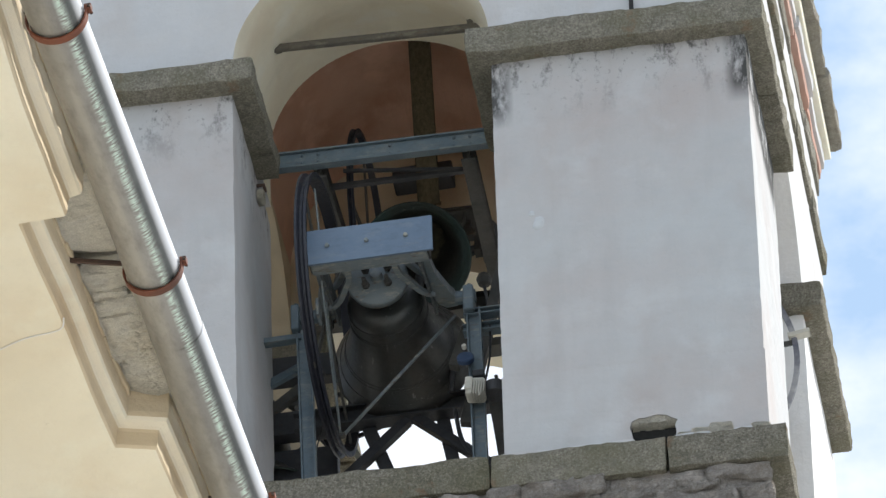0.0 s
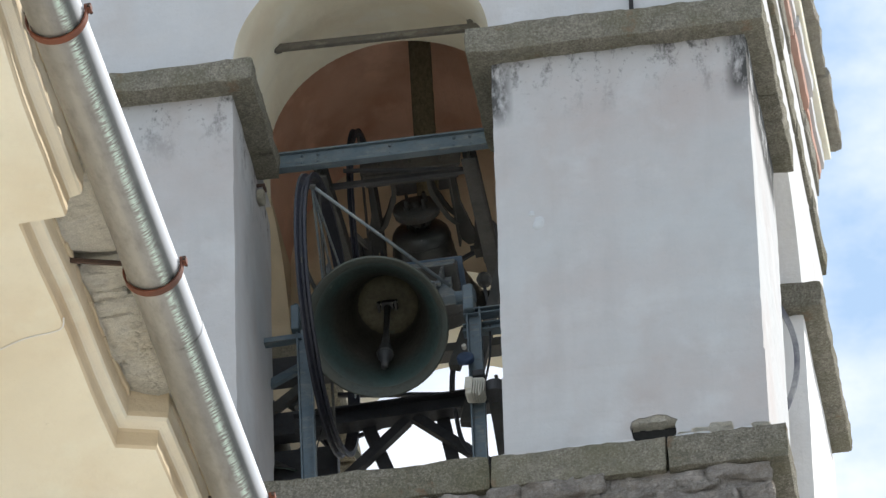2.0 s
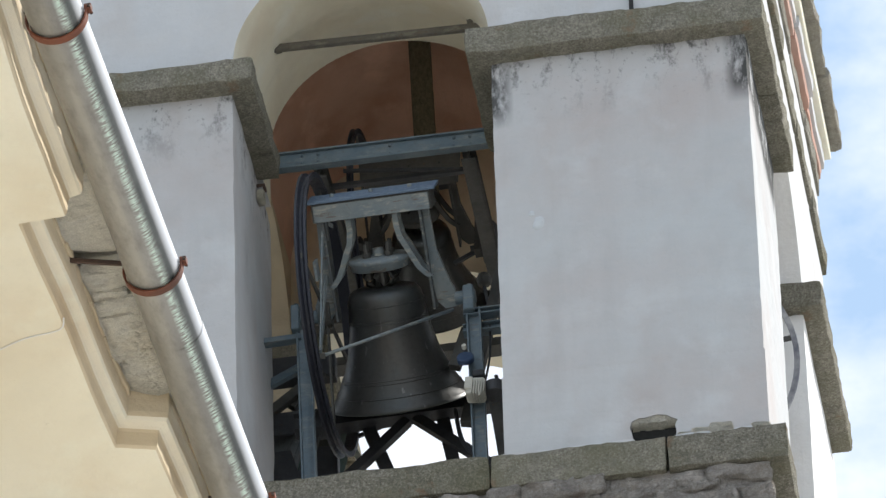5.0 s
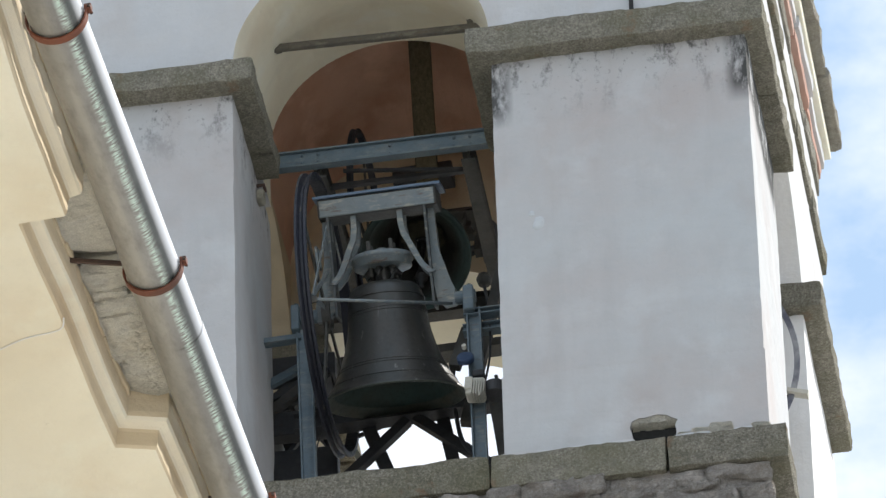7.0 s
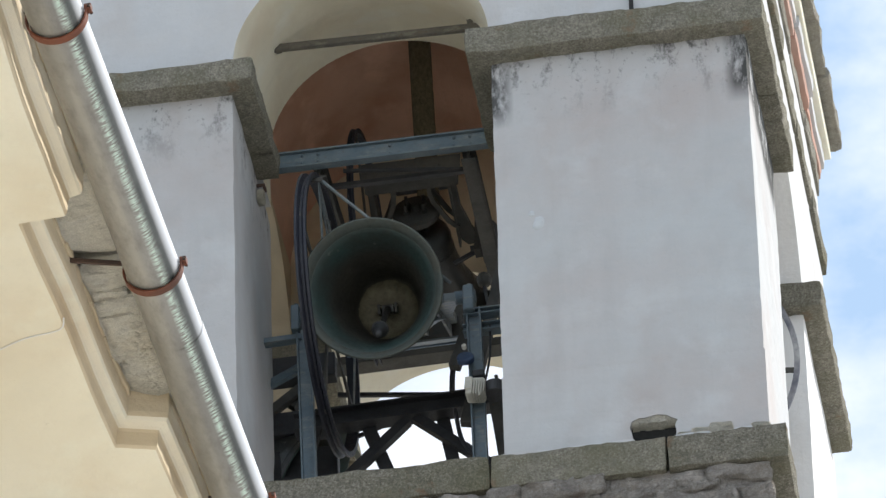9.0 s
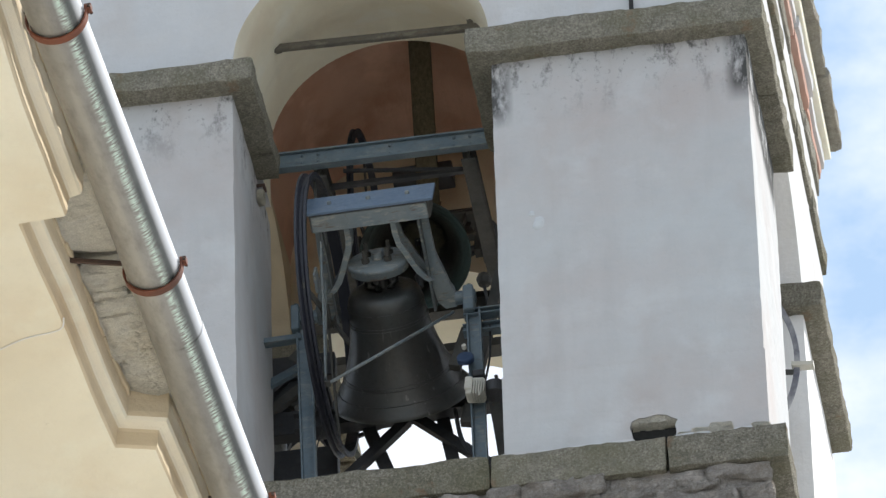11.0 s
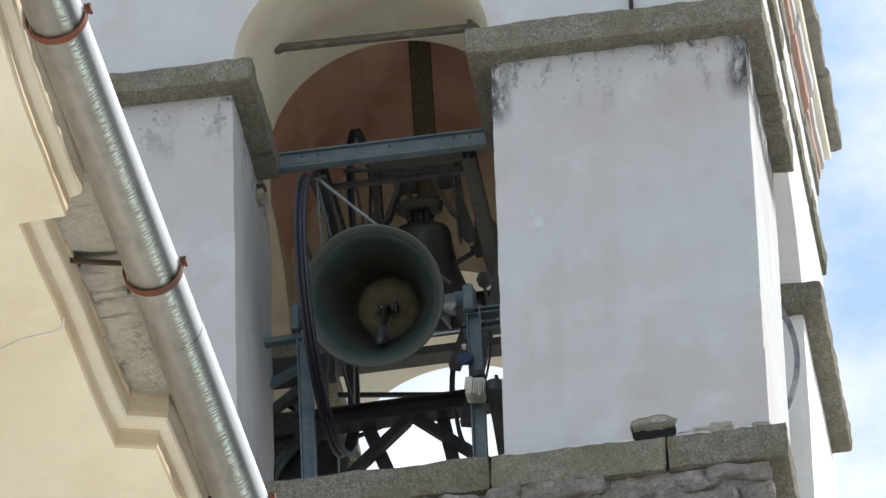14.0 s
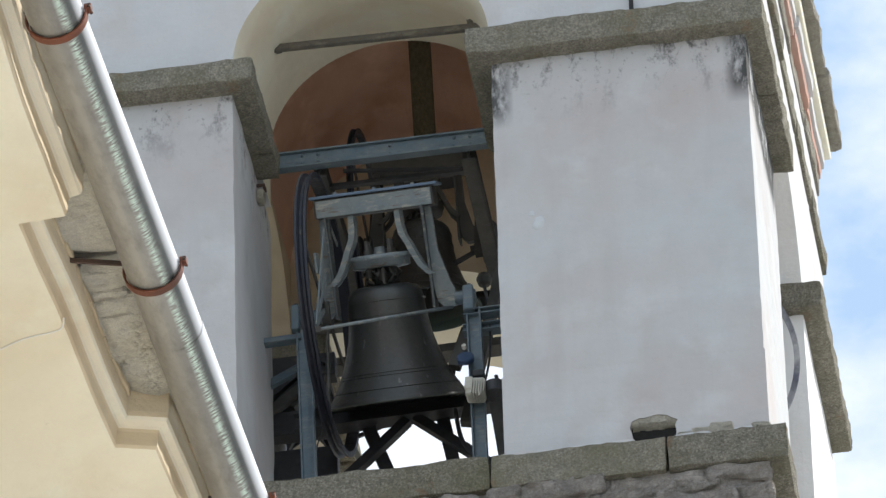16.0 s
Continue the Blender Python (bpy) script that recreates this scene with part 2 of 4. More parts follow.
def zinc():
    m = Mat("weathered_zinc")
    big, fine = m.noise(3, 5, 0.6, (1, 0.25, 1)), m.noise(60, 6, 0.7)
    c = m.mix(m.ramp(big, (0.35, 0.0), (0.7, 1.0)), (0.24, 0.23, 0.215), (0.34, 0.325, 0.3))
    c = m.mix(m.math("MULTIPLY", m.ramp(m.noise(25, 6, 0.7, (1, 0.4, 1)), (0.45, 0.0), (0.7, 1.0)), 0.5), c, (0.13, 0.12, 0.108))
    # pale run-off stain along the underside, combed into short ribs
    ribs = m.noise(60, 3, 0.5, (0.5, 2.4, 0.5))
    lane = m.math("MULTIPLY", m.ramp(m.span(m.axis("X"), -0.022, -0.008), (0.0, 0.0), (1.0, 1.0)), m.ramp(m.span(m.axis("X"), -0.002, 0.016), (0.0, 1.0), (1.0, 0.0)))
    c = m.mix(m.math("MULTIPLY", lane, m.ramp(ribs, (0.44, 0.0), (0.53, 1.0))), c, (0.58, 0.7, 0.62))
    # dark band beside the stain: a reflection painted into the zinc
    painted_dark = m.math("MULTIPLY", m.ramp(m.span(m.axis("X"), -0.005, 0.012), (0.0, 0.0), (1.0, 1.0)), m.ramp(m.noise(12, 6, 0.7, (1, 0.3, 1)), (0.3, 0.7), (0.65, 1.0)))
    c = m.mix(m.math("MULTIPLY", painted_dark, m.ramp(m.span(m.axis("X"), 0.018, 0.028), (0.0, 1.0), (1.0, 0.0))), c, (0.055, 0.06, 0.058))
    # pale outer strip: sunlight on the rim put into the colour
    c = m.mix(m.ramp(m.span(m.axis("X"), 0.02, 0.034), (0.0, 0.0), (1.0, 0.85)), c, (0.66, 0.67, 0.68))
    return m.done(c, m.ramp(fine, (0.3, 0.34), (0.7, 0.48)), 0.4, [(fine, 0.001, 0.3)], 0.5)


def wood():
    m = Mat("old_grey_timber")
    grain = m.noise(9, 8, 0.7, (6, 6, 0.6))
    c = m.mix(m.ramp(grain, (0.35, 0.0), (0.7, 1.0)), (0.075, 0.06, 0.035), (0.15, 0.125, 0.08))
    return m.done(c, 0.9, 0, [(grain, 0.006, 0.8)], 0.15)


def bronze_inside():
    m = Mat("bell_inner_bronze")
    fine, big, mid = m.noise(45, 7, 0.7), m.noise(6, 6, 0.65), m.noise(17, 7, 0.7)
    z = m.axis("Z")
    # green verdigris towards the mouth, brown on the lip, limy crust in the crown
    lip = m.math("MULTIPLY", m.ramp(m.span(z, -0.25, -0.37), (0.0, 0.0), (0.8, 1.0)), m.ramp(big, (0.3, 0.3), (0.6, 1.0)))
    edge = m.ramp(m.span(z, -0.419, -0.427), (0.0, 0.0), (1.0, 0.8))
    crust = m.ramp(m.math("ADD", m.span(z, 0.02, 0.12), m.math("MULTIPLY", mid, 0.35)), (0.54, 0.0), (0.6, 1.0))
    # dark base colour also holds the shade deep inside the bell
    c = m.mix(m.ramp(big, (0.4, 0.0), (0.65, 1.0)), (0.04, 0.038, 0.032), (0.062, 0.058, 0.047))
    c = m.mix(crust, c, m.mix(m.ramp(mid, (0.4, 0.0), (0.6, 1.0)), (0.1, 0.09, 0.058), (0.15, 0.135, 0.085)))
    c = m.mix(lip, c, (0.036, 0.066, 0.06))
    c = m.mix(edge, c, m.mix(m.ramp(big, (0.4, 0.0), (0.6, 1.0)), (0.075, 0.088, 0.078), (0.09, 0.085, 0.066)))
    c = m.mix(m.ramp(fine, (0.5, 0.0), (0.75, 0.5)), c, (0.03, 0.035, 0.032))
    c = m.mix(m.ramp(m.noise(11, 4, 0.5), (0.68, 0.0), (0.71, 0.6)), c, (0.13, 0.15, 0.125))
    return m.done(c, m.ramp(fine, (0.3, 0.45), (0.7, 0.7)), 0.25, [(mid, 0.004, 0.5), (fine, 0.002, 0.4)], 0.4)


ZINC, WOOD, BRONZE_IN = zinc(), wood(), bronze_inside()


def ground_mat():
    m = Mat("pale_square_paving")
    c = m.mix(m.ramp(m.noise(0.05, 6), (0.35, 0.0), (0.7, 1.0)), (0.42, 0.41, 0.39), (0.5, 0.485, 0.455))
    c = m.mix(m.ramp(m.noise(3, 8), (0.4, 0.0), (0.7, 0.5)), c, (0.25, 0.245, 0.23))
    return m.done(c, 0.95, 0, [(m.noise(20, 6), 0.01, 0.5)], 0.1)


PAVING = ground_mat()


# ---- mesh helpers ----
def mesh_of(name, bm, *mats, smooth=False):
    bmesh.ops.recalc_face_normals(bm, faces=bm.faces)
    me = bpy.data.meshes.new(name)
    bm.to_mesh(me)
    bm.free()
    for m in mats:
        me.materials.append(m)
    if smooth:
        for p in me.polygons:
            p.use_smooth = True
    return me


def origin(ob):
    return ob.get("place", (0, 0, 0))


def thing(name, at, label, category, group="", kind="", m=None):
    """An Empty at the base of a thing; at is in belfry metres (sill at 0)."""
    ob = new(name)
    ob.location = (at[0], at[1], at[2] + Z)
    ob["place"] = at
    return tagged(ob, label, category, group, kind)


def solid(name, bm, mat, label, category, group="", kind="", at=(0, 0, 0), smooth=False):
    """A one-mesh thing whose bmesh is in belfry metres."""
    bmesh.ops.translate(bm, verts=bm.verts, vec=-Vector(at))
    mats = mat if isinstance(mat, tuple) else (mat,)
    ob = new(name, mesh_of(name, bm, *mats, smooth=smooth))
    ob.location = (at[0], at[1], at[2] + Z)
    ob["place"] = at
    return tagged(ob, label, category, group, kind)


def part(name, bm, mat, parent, label="", smooth=False):
    """A part of a thing; its bmesh is in belfry metres."""
    bmesh.ops.translate(bm, verts=bm.verts, vec=-Vector(origin(parent)))
    mats = mat if isinstance(mat, tuple) else (mat,)
    ob = new(name, mesh_of(name, bm, *mats, smooth=smooth))
    ob.parent = parent
    ob["place"] = origin(parent)
    return tagged(ob, label)


def box(x0, x1, y0, y1, z0, z1, bevel=0.0, bm=None, m=None):
    bm = bm or bmesh.new()
    made = bmesh.ops.create_cube(bm, size=1)["verts"]
    for v in made:
        v.co = Vector(((x0 + x1) / 2 + v.co.x * (x1 - x0), (y0 + y1) / 2 + v.co.y * (y1 - y0), (z0 + z1) / 2 + v.co.z * (z1 - z0)))
        if m:
            v.co = m @ v.co
    if bevel:
        edges = {e for v in made for e in v.link_edges}
        bmesh.ops.bevel(bm, geom=list(edges), offset=bevel, segments=2, affect="EDGES", profile=0.5)
    return bm


def rough_block(x0, x1, y0, y1, z0, z1, step=0.06, amp=0.012, round_=0.02, seed=0, bm=None):
    """A stone block with uneven faces and worn, rounded edges."""
    bm = bm or bmesh.new()
    n = [max(2, min(48, int(round(d / step)))) for d in (x1 - x0, y1 - y0, z1 - z0)]
    lo, size = Vector((x0, y0, z0)), Vector((x1 - x0, y1 - y0, z1 - z0))
    seen = {}

    def vert(i, j, k):
        key = (i, j, k)
        if key not in seen:
            p = lo + Vector((size.x * i / n[0], size.y * j / n[1], size.z * k / n[2]))
            c = lo + size / 2
            inner = Vector([max(abs(size[a]) / 2 - round_, 0) for a in range(3)])
            d = p - c
            core = Vector([max(-inner[a], min(inner[a], d[a])) for a in range(3)])
            out = d - core
            if out.length > 1e-6:
                d = core + out.normalized() * round_
            w = noise.noise_vector((p + Vector((seed * 3.7, 0, 0))) * 5) * amp * 0.7 + noise.noise_vector(p * 19 + Vector((seed, 0, 0))) * amp * 0.6
            seen[key] = bm.verts.new(c + d + w)
        return seen[key]

    for a in range(3):
        b, c = (a + 1) % 3, (a + 2) % 3
        for end in (0, n[a]):
            for i in range(n[b]):
                for j in range(n[c]):
                    q = []
                    for di, dj in ((0, 0), (1, 0), (1, 1), (0, 1)):
                        k = [0, 0, 0]
                        k[a], k[b], k[c] = end, i + di, j + dj
                        q.append(vert(*k))
                    bm.faces.new(q)
    return bm


def prism(pts, axis, a, b, bm=None):
    """A polygon (pairs in the two other axes, in order) drawn out along an axis from a to b."""
    bm = bm or bmesh.new()

    def put(p, d):
        return {"x": (d, p[0], p[1]), "y": (p[0], d, p[1]), "z": (p[0], p[1], d)}[axis]

    lo, hi = [bm.verts.new(put(p, a)) for p in pts], [bm.verts.new(put(p, b)) for p in pts]
    bm.faces.new(lo)
    bm.faces.new(hi[::-1])
    for i in range(len(pts)):
        j = (i + 1) % len(pts)
        bm.faces.new((lo[i], lo[j], hi[j], hi[i]))
    return bm


def tube(path, r, seg=10, bm=None, closed=False, r2=None):
    """A round bar along a path of points."""
    bm = bm or bmesh.new()
    path = [Vector(p) for p in path]
    rings, n = [], len(path)
    for i, p in enumerate(path):
        a = path[i - 1] if (i or closed) else p
        b = path[(i + 1) % n] if (i < n - 1 or closed) else p
        d = (b - a).normalized()
        q = d.to_track_quat("Z", "Y")
        rr = r if r2 is None else r + (r2 - r) * i / (n - 1)
        rings.append([bm.verts.new(p + q @ Vector((rr * math.cos(2 * math.pi * k / seg), rr * math.sin(2 * math.pi * k / seg), 0))) for k in range(seg)])
    for i in range(n if closed else n - 1):
        r0, r1 = rings[i], rings[(i + 1) % n]
        for k in range(seg):
            bm.faces.new((r0[k], r0[(k + 1) % seg], r1[(k + 1) % seg], r1[k]))
    if not closed:
        bm.faces.new(rings[0][::-1])
        bm.faces.new(rings[-1])
    return bm


def bar(p, q, w, h, bevel=0.003, bm=None):
    """A flat bar of width w and height h from p to q."""
    p, q = Vector(p), Vector(q)
    d = q - p
    m = Matrix.Translation((p + q) / 2) @ d.to_track_quat("X", "Z").to_matrix().to_4x4()
    return box(-d.length / 2, d.length / 2, -w / 2, w / 2, -h / 2, h / 2, bevel, bm, m)


def lathe(profile, seg=64, bm=None, at=(0, 0, 0)):
    """A turned shape; profile is (radius, height) pairs, top to bottom and back."""
    bm = bm or bmesh.new()
    rings = []
    for r, z in profile:
        rings.append([bm.verts.new((at[0] + r * math.cos(2 * math.pi * k / seg), at[1] + r * math.sin(2 * math.pi * k / seg), at[2] + z)) for k in range(seg)] if r > 1e-6 else [bm.verts.new((at[0], at[1], at[2] + z))])
    for a, b in zip(rings, rings[1:]):
        for k in range(seg):
            j = (k + 1) % seg
            if len(a) == 1:
                bm.faces.new((a[0], b[k], b[j]))
            elif len(b) == 1:
                bm.faces.new((a[k], a[j], b[0]))
            else:
                bm.faces.new((a[k], a[j], b[j], b[k]))
    return bm


def channel(p, q, w, h, t=0.008, bm=None, roll=0):
    """A rolled I-section from p to q: height h, flange width w."""
    p, q = Vector(p), Vector(q)
    d = q - p
    m = Matrix.Translation((p + q) / 2) @ d.to_track_quat("X", "Z").to_matrix().to_4x4() @ Matrix.Rotation(radians(roll), 4, "X")
    L, a, b, c = d.length / 2, w / 2, h / 2, t / 2
    pts = [(-a, -b), (a, -b), (a, -b + t), (c, -b + t), (c, b - t), (a, b - t), (a, b), (-a, b), (-a, b - t), (-c, b - t), (-c, -b + t), (-a, -b + t)]
    bm = prism(pts, "x", -L, L)
    bmesh.ops.transform(bm, matrix=m, verts=bm.verts)
    return bm


# ---- ground ----
solid("ground", box(-2500, 2500, -2500, 2500, -Z - 0.5, -Z), PAVING, "pale sunlit paving of the town square", "ground", kind="structure")

# ---- tower: plan ----
XL0, XL1, XR0, XR1 = -2.515, -1.265, 0.0, 1.25     # piers across the front
YN0, YN1, YF0, YF1 = 0.0, 1.08, 2.28, 3.6          # piers in depth
CAP0, CAP1 = 2.36, 2.52                            # pier capitals
TOP = 4.3



def pier(x0, x1, y0, y1, hole=None, seed=1, coat=None):
    if hole:
        h0, h1, hz = hole
        bm = rough_block(x0, x1, y0 + 0.55, y1, -0.06, CAP0 + 0.02, 0.05, 0.005, 0.014, seed)
        prism([(x0, -0.06), (h0, -0.06), (h0 - 0.006, hz - 0.08), (h0 - 0.016, hz - 0.05), (h0 - 0.004, hz - 0.015), (h0 + 0.03, hz + 0.002), (h0 + 0.06, hz - 0.002), (h1 - 0.09, hz + 0.012), (h1 - 0.04, hz + 0.003), (h1 - 0.02, hz - 0.012), (h1 + 0.012, hz - 0.03), (h1 - 0.002, hz - 0.06), (h1 + 0.004, hz - 0.1), (h1 - 0.01, -0.06), (x1, -0.06), (x1, 0.45), (x0, 0.45)], "y", y0, y0 + 0.55, bm)
        rough_block(x0, x1, y0, y0 + 0.57, 0.42, CAP0 + 0.02, 0.05, 0.005, 0.014, seed, bm)
    else:
        bm = rough_block(x0, x1, y0, y1, -0.06, CAP0 + 0.02, 0.05, 0.005, 0.014, seed)
    return solid("pier", bm, coat or PIER, "square belfry pier in stained white plaster", "pier", "belfry piers", "structure")


def arch_panel(name, axis, lo, hi, a, b, spring, d0, d1, label, lining=None, rise=0.0):
    """Wall above the capitals with a round arch between a and b; flat ends lo, hi; thickness d0 to d1; the arch rises by rise through it."""
    c, r = (a + b) / 2, (b - a) / 2
    low = CAP1 - 0.03
    arc = [(c - r * math.cos(math.pi * k / 40), spring + r * math.sin(math.pi * k / 40)) for k in range(41)]
    pts = [(lo, low), (a, low), *arc, (b, low), (hi, low), (hi, TOP), (lo, TOP)]
    if spring < low:
        pts = [(lo, low), *[p for p in arc if p[1] > low], (hi, low), (hi, TOP), (lo, TOP)]
    if lo >= a - 0.01:
        pts = [*arc, (hi, TOP), (lo, TOP)]
    bm = prism(pts, axis, d0, d1)
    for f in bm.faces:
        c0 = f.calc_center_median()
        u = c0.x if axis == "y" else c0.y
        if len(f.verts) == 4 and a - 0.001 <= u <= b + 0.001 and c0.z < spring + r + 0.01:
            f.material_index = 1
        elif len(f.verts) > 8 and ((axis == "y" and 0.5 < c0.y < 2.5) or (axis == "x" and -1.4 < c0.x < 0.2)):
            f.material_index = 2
    for v in bm.verts:
        u, d = (v.co.x, v.co.y) if axis == "y" else (v.co.y, v.co.x)
        if rise and a - 0.001 <= u <= b + 0.001 and spring - 0.001 <= v.co.z < TOP - 0.01 and abs(d - d1) < 0.001:
            v.co.z += rise
    return solid(name, bm, (WHITE, lining or CREAM, INNER), label, "wall", kind="structure")


near_pier = pier(XR0, XR1, YN0, YN1, (0.61, 0.81, 0.125), 1)
part("plaster_blister", rough_block(0.165, 0.245, -0.005, 0.05, 1.30, 1.40, 0.012, 0.014, 0.03, 77), FLAKE, near_pier, "pale flaked plaster blister")
part("plaster_blister", rough_block(0.16, 0.2, -0.004, 0.05, 1.38, 1.43, 0.012, 0.012, 0.018, 78), FLAKE, near_pier, "pale flaked plaster blister")
pier(XL0, XL1, YN0, YN1, None, 2)
pier(XR0, XR1, YF0, YF1, None, 3, LIT_WHITE)
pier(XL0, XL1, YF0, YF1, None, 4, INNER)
arch_panel("wall_front", "y", XL0, XR1, XL1, XR0, 2.53, YN0, YN1, "white plastered belfry wall with a round arch", rise=0.29)
arch_panel("wall_back", "y", XL0, XR1, XL1, XR0, 2.27, YF0, 3.1, "far belfry wall with a round arch")
arch_panel("wall_right", "x", YN1, YF0, YN1, YF0, 2.4, XR0 + 0.1, XR1, "sunlit side belfry wall with a round arch", LIT_WHITE)
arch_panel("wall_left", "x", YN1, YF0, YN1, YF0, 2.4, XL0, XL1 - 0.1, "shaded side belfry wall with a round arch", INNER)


solid("wall_corner", box(XR0, XR1, 3.1, YF1, CAP1 - 0.03, TOP), WHITE, "sunlit upper corner of the belfry wall", "wall", kind="structure")
solid("wall_corner", box(XL0, XL1, 3.1, YF1, CAP1 - 0.03, TOP), WHITE, "shaded upper corner of the belfry wall", "wall", kind="structure")


def vault():
    """A barrel vault along the depth of the belfry."""
    c, r, z = -0.632, 0.735, 3.0
    inner = [(c - r * math.cos(math.pi * k / 32), z + r * math.sin(math.pi * k / 32)) for k in range(33)]
    outer = [(c + (r + 0.15) * math.cos(math.pi * k / 32), z + (r + 0.15) * math.sin(math.pi * k / 32)) for k in range(33)]
    return prism(inner + outer, "y", YN1 - 0.004, YF0 + 0.004)


solid("ceiling", vault(), RED, "red-brown plastered barrel vault of the belfry", "ceiling", kind="structure", smooth=False)
solid("wall_shaft", box(XL0 + 0.03, XR1 - 0.03, YN0 + 0.03, YF1, -Z, -0.2), WHITE, "plastered shaft of the bell tower", "wall", kind="structure")
solid("floor", box(XL0 + 0.05, XR1 - 0.05, YN0 + 0.3, YF1 - 0.05, -0.2, -0.06), FLOORING, "pale dusty belfry floor", "floor", kind="structure")


def capital(x0, x1, y0, y1, seed, o=0.1, back=None, top=CAP1):
    t = thing("capital", ((x0 + x1) / 2, (y0 + y1) / 2, CAP0), "weathered mossy granite capital slab on a pier", "capital", "pier capitals", "structure")
    ym = y0 + 0.47 * (y1 - y0)
    part("block", rough_block(x0 - o - 0.01, x1 + o, y0 - o, ym - 0.003, CAP0 - 0.005, top, 0.032, 0.011, 0.014, seed), GRANITE, t)
    part("block", rough_block(x0 - o - 0.01, x1 + o, ym + 0.003, ym + 0.2, CAP0, top + 0.003, 0.032, 0.013, 0.016, seed + 5), GRANITE, t)
    bx0, bx1 = back or (x0 - o - 0.01, x1 + o)
    part("block", rough_block(bx0, bx1, ym + 0.206, y1 + o * 0.5, CAP0, CAP1 + 0.004, 0.032, 0.013, 0.016, seed + 7), GRANITE, t)
    return t


capital(XR0, XR1, YN0, YN1, 1, 0.1, (0.3, XR1 + 0.1))
capital(XL0, XL1, YN0, YN1, 2, 0.115, (XL0 - 0.1, XL1 - 0.3), 2.488)
far_cap = thing("capital", (0.625, 2.9, CAP0), "weathered mossy granite capital slab on a pier", "capital", "pier capitals", "structure")
part("block", rough_block(XR0 - 0.11, XR1 + 0.105, YF0 - 0.065, 3.5, CAP0 - 0.005, CAP1, 0.03, 0.011, 0.02, 3), GRANITE, far_cap)
capital(XL0, XL1, YF0, YF1, 4)


def sill():
    t = thing("sill", (-0.6, 0, -0.24), "weathered granite ledge of separate blocks under the belfry", "ledge", kind="structure")
    k = 0
    for x0, x1 in ((-2.6, -1.75), (-1.74, -0.065), (-0.058, 0.765), (0.773, 1.335)):
        k += 1
        part("block", rough_block(x0, x1, -0.075 + 0.004 * (k % 2), 0.31, -0.235, -0.045, 0.03, 0.012, 0.014, 20 + k), GRANITE, t)
    for y0, y1 in ((0.32, 1.3), (1.31, 2.4), (2.41, 3.68)):
        k += 1
        part("block", rough_block(0.9, 1.325, y0, y1, -0.235, -0.045, 0.05, 0.012, 0.02, 20 + k), GRANITE, t)
    part("mortar", rough_block(-0.02, 0.618, -0.012, 0.05, -0.06, 0.004, 0.03, 0.006, 0.01, 50), WHITE, t, "crumbling white mortar bed")
    part("mortar", rough_block(0.8, 1.262, -0.012, 0.05, -0.06, 0.004, 0.03, 0.006, 0.01, 53), WHITE, t, "crumbling white mortar bed")
    for i, (x0, x1, zt) in enumerate(((0.81, 0.9, 0.016), (0.88, 1.0, 0.03), (0.97, 1.08, 0.045), (1.16, 1.258, 0.022))):
        part("mortar", rough_block(x0, x1, -0.012, 0.03, -0.03, zt, 0.02, 0.012, 0.012, 151 + i), PATCH, t, "crumbling mortar bed")
    # solid block whose black colour stands for shade in the hole
    part("cavity", box(0.6, 0.82, 0.045, 0.5, -0.05, 0.1), HOLE_SHADE, t, "black block painted as the shade inside the hole")
    for i in range(7):
        x0 = 0.604 + i * 0.03
        dz = 0.014 * noise.noise(Vector((i * 2.3, 1, 0)))
        part("broken_plaster", prism([(0.006 + dz * 0.3, 0.145), (0.008 + dz * 0.3, 0.1 + dz), (0.03, 0.084 + dz), (0.05, 0.078 + dz), (0.14, 0.2), (0.004, 0.2)], "x", x0, x0 + 0.031), PATCH, t, "bare crumbling edge of broken plaster")


sill()


def rubble_wall():
    t = thing("wall_rubble", (-0.6, 0.02, -0.9), "rubble masonry of grey stones in mortar below the ledge", "stone wall", kind="structure")
    part("mortar", rough_block(-1.7, 1.24, -0.035, 0.06, -0.75, -0.22, 0.045, 0.016, 0.02, 9), RUBBLE, t)
    rng = random.Random(5)
    z = -0.225
    k = 0
    while z > -0.6:
        h = rng.uniform(0.045, 0.13)
        x = -1.6 - rng.uniform(0, 0.2)
        while x < 1.2:
            w = min(rng.uniform(0.06, 0.42), 1.26 - x)
            if w > 0.04:
                k += 1
                tilt, drop = rng.uniform(-0.012, 0.012), rng.uniform(0, 0.02)
                b = rough_block(x, x + w - 0.006, -0.035 - rng.uniform(0, 0.04), 0.03, z - h - drop + tilt, z + tilt, 0.02, 0.027, 0.026, 60 + k)
                lean = Matrix.Translation((x + w / 2, 0, z)) @ Matrix.Rotation(radians(rng.uniform(-9, 9)), 4, "Y") @ Matrix.Translation((-x - w / 2, 0, -z))
                bmesh.ops.transform(b, matrix=lean, verts=b.verts)
                part("stone", b, RUBBLE, t)
            x += w
        z -= h


rubble_wall()


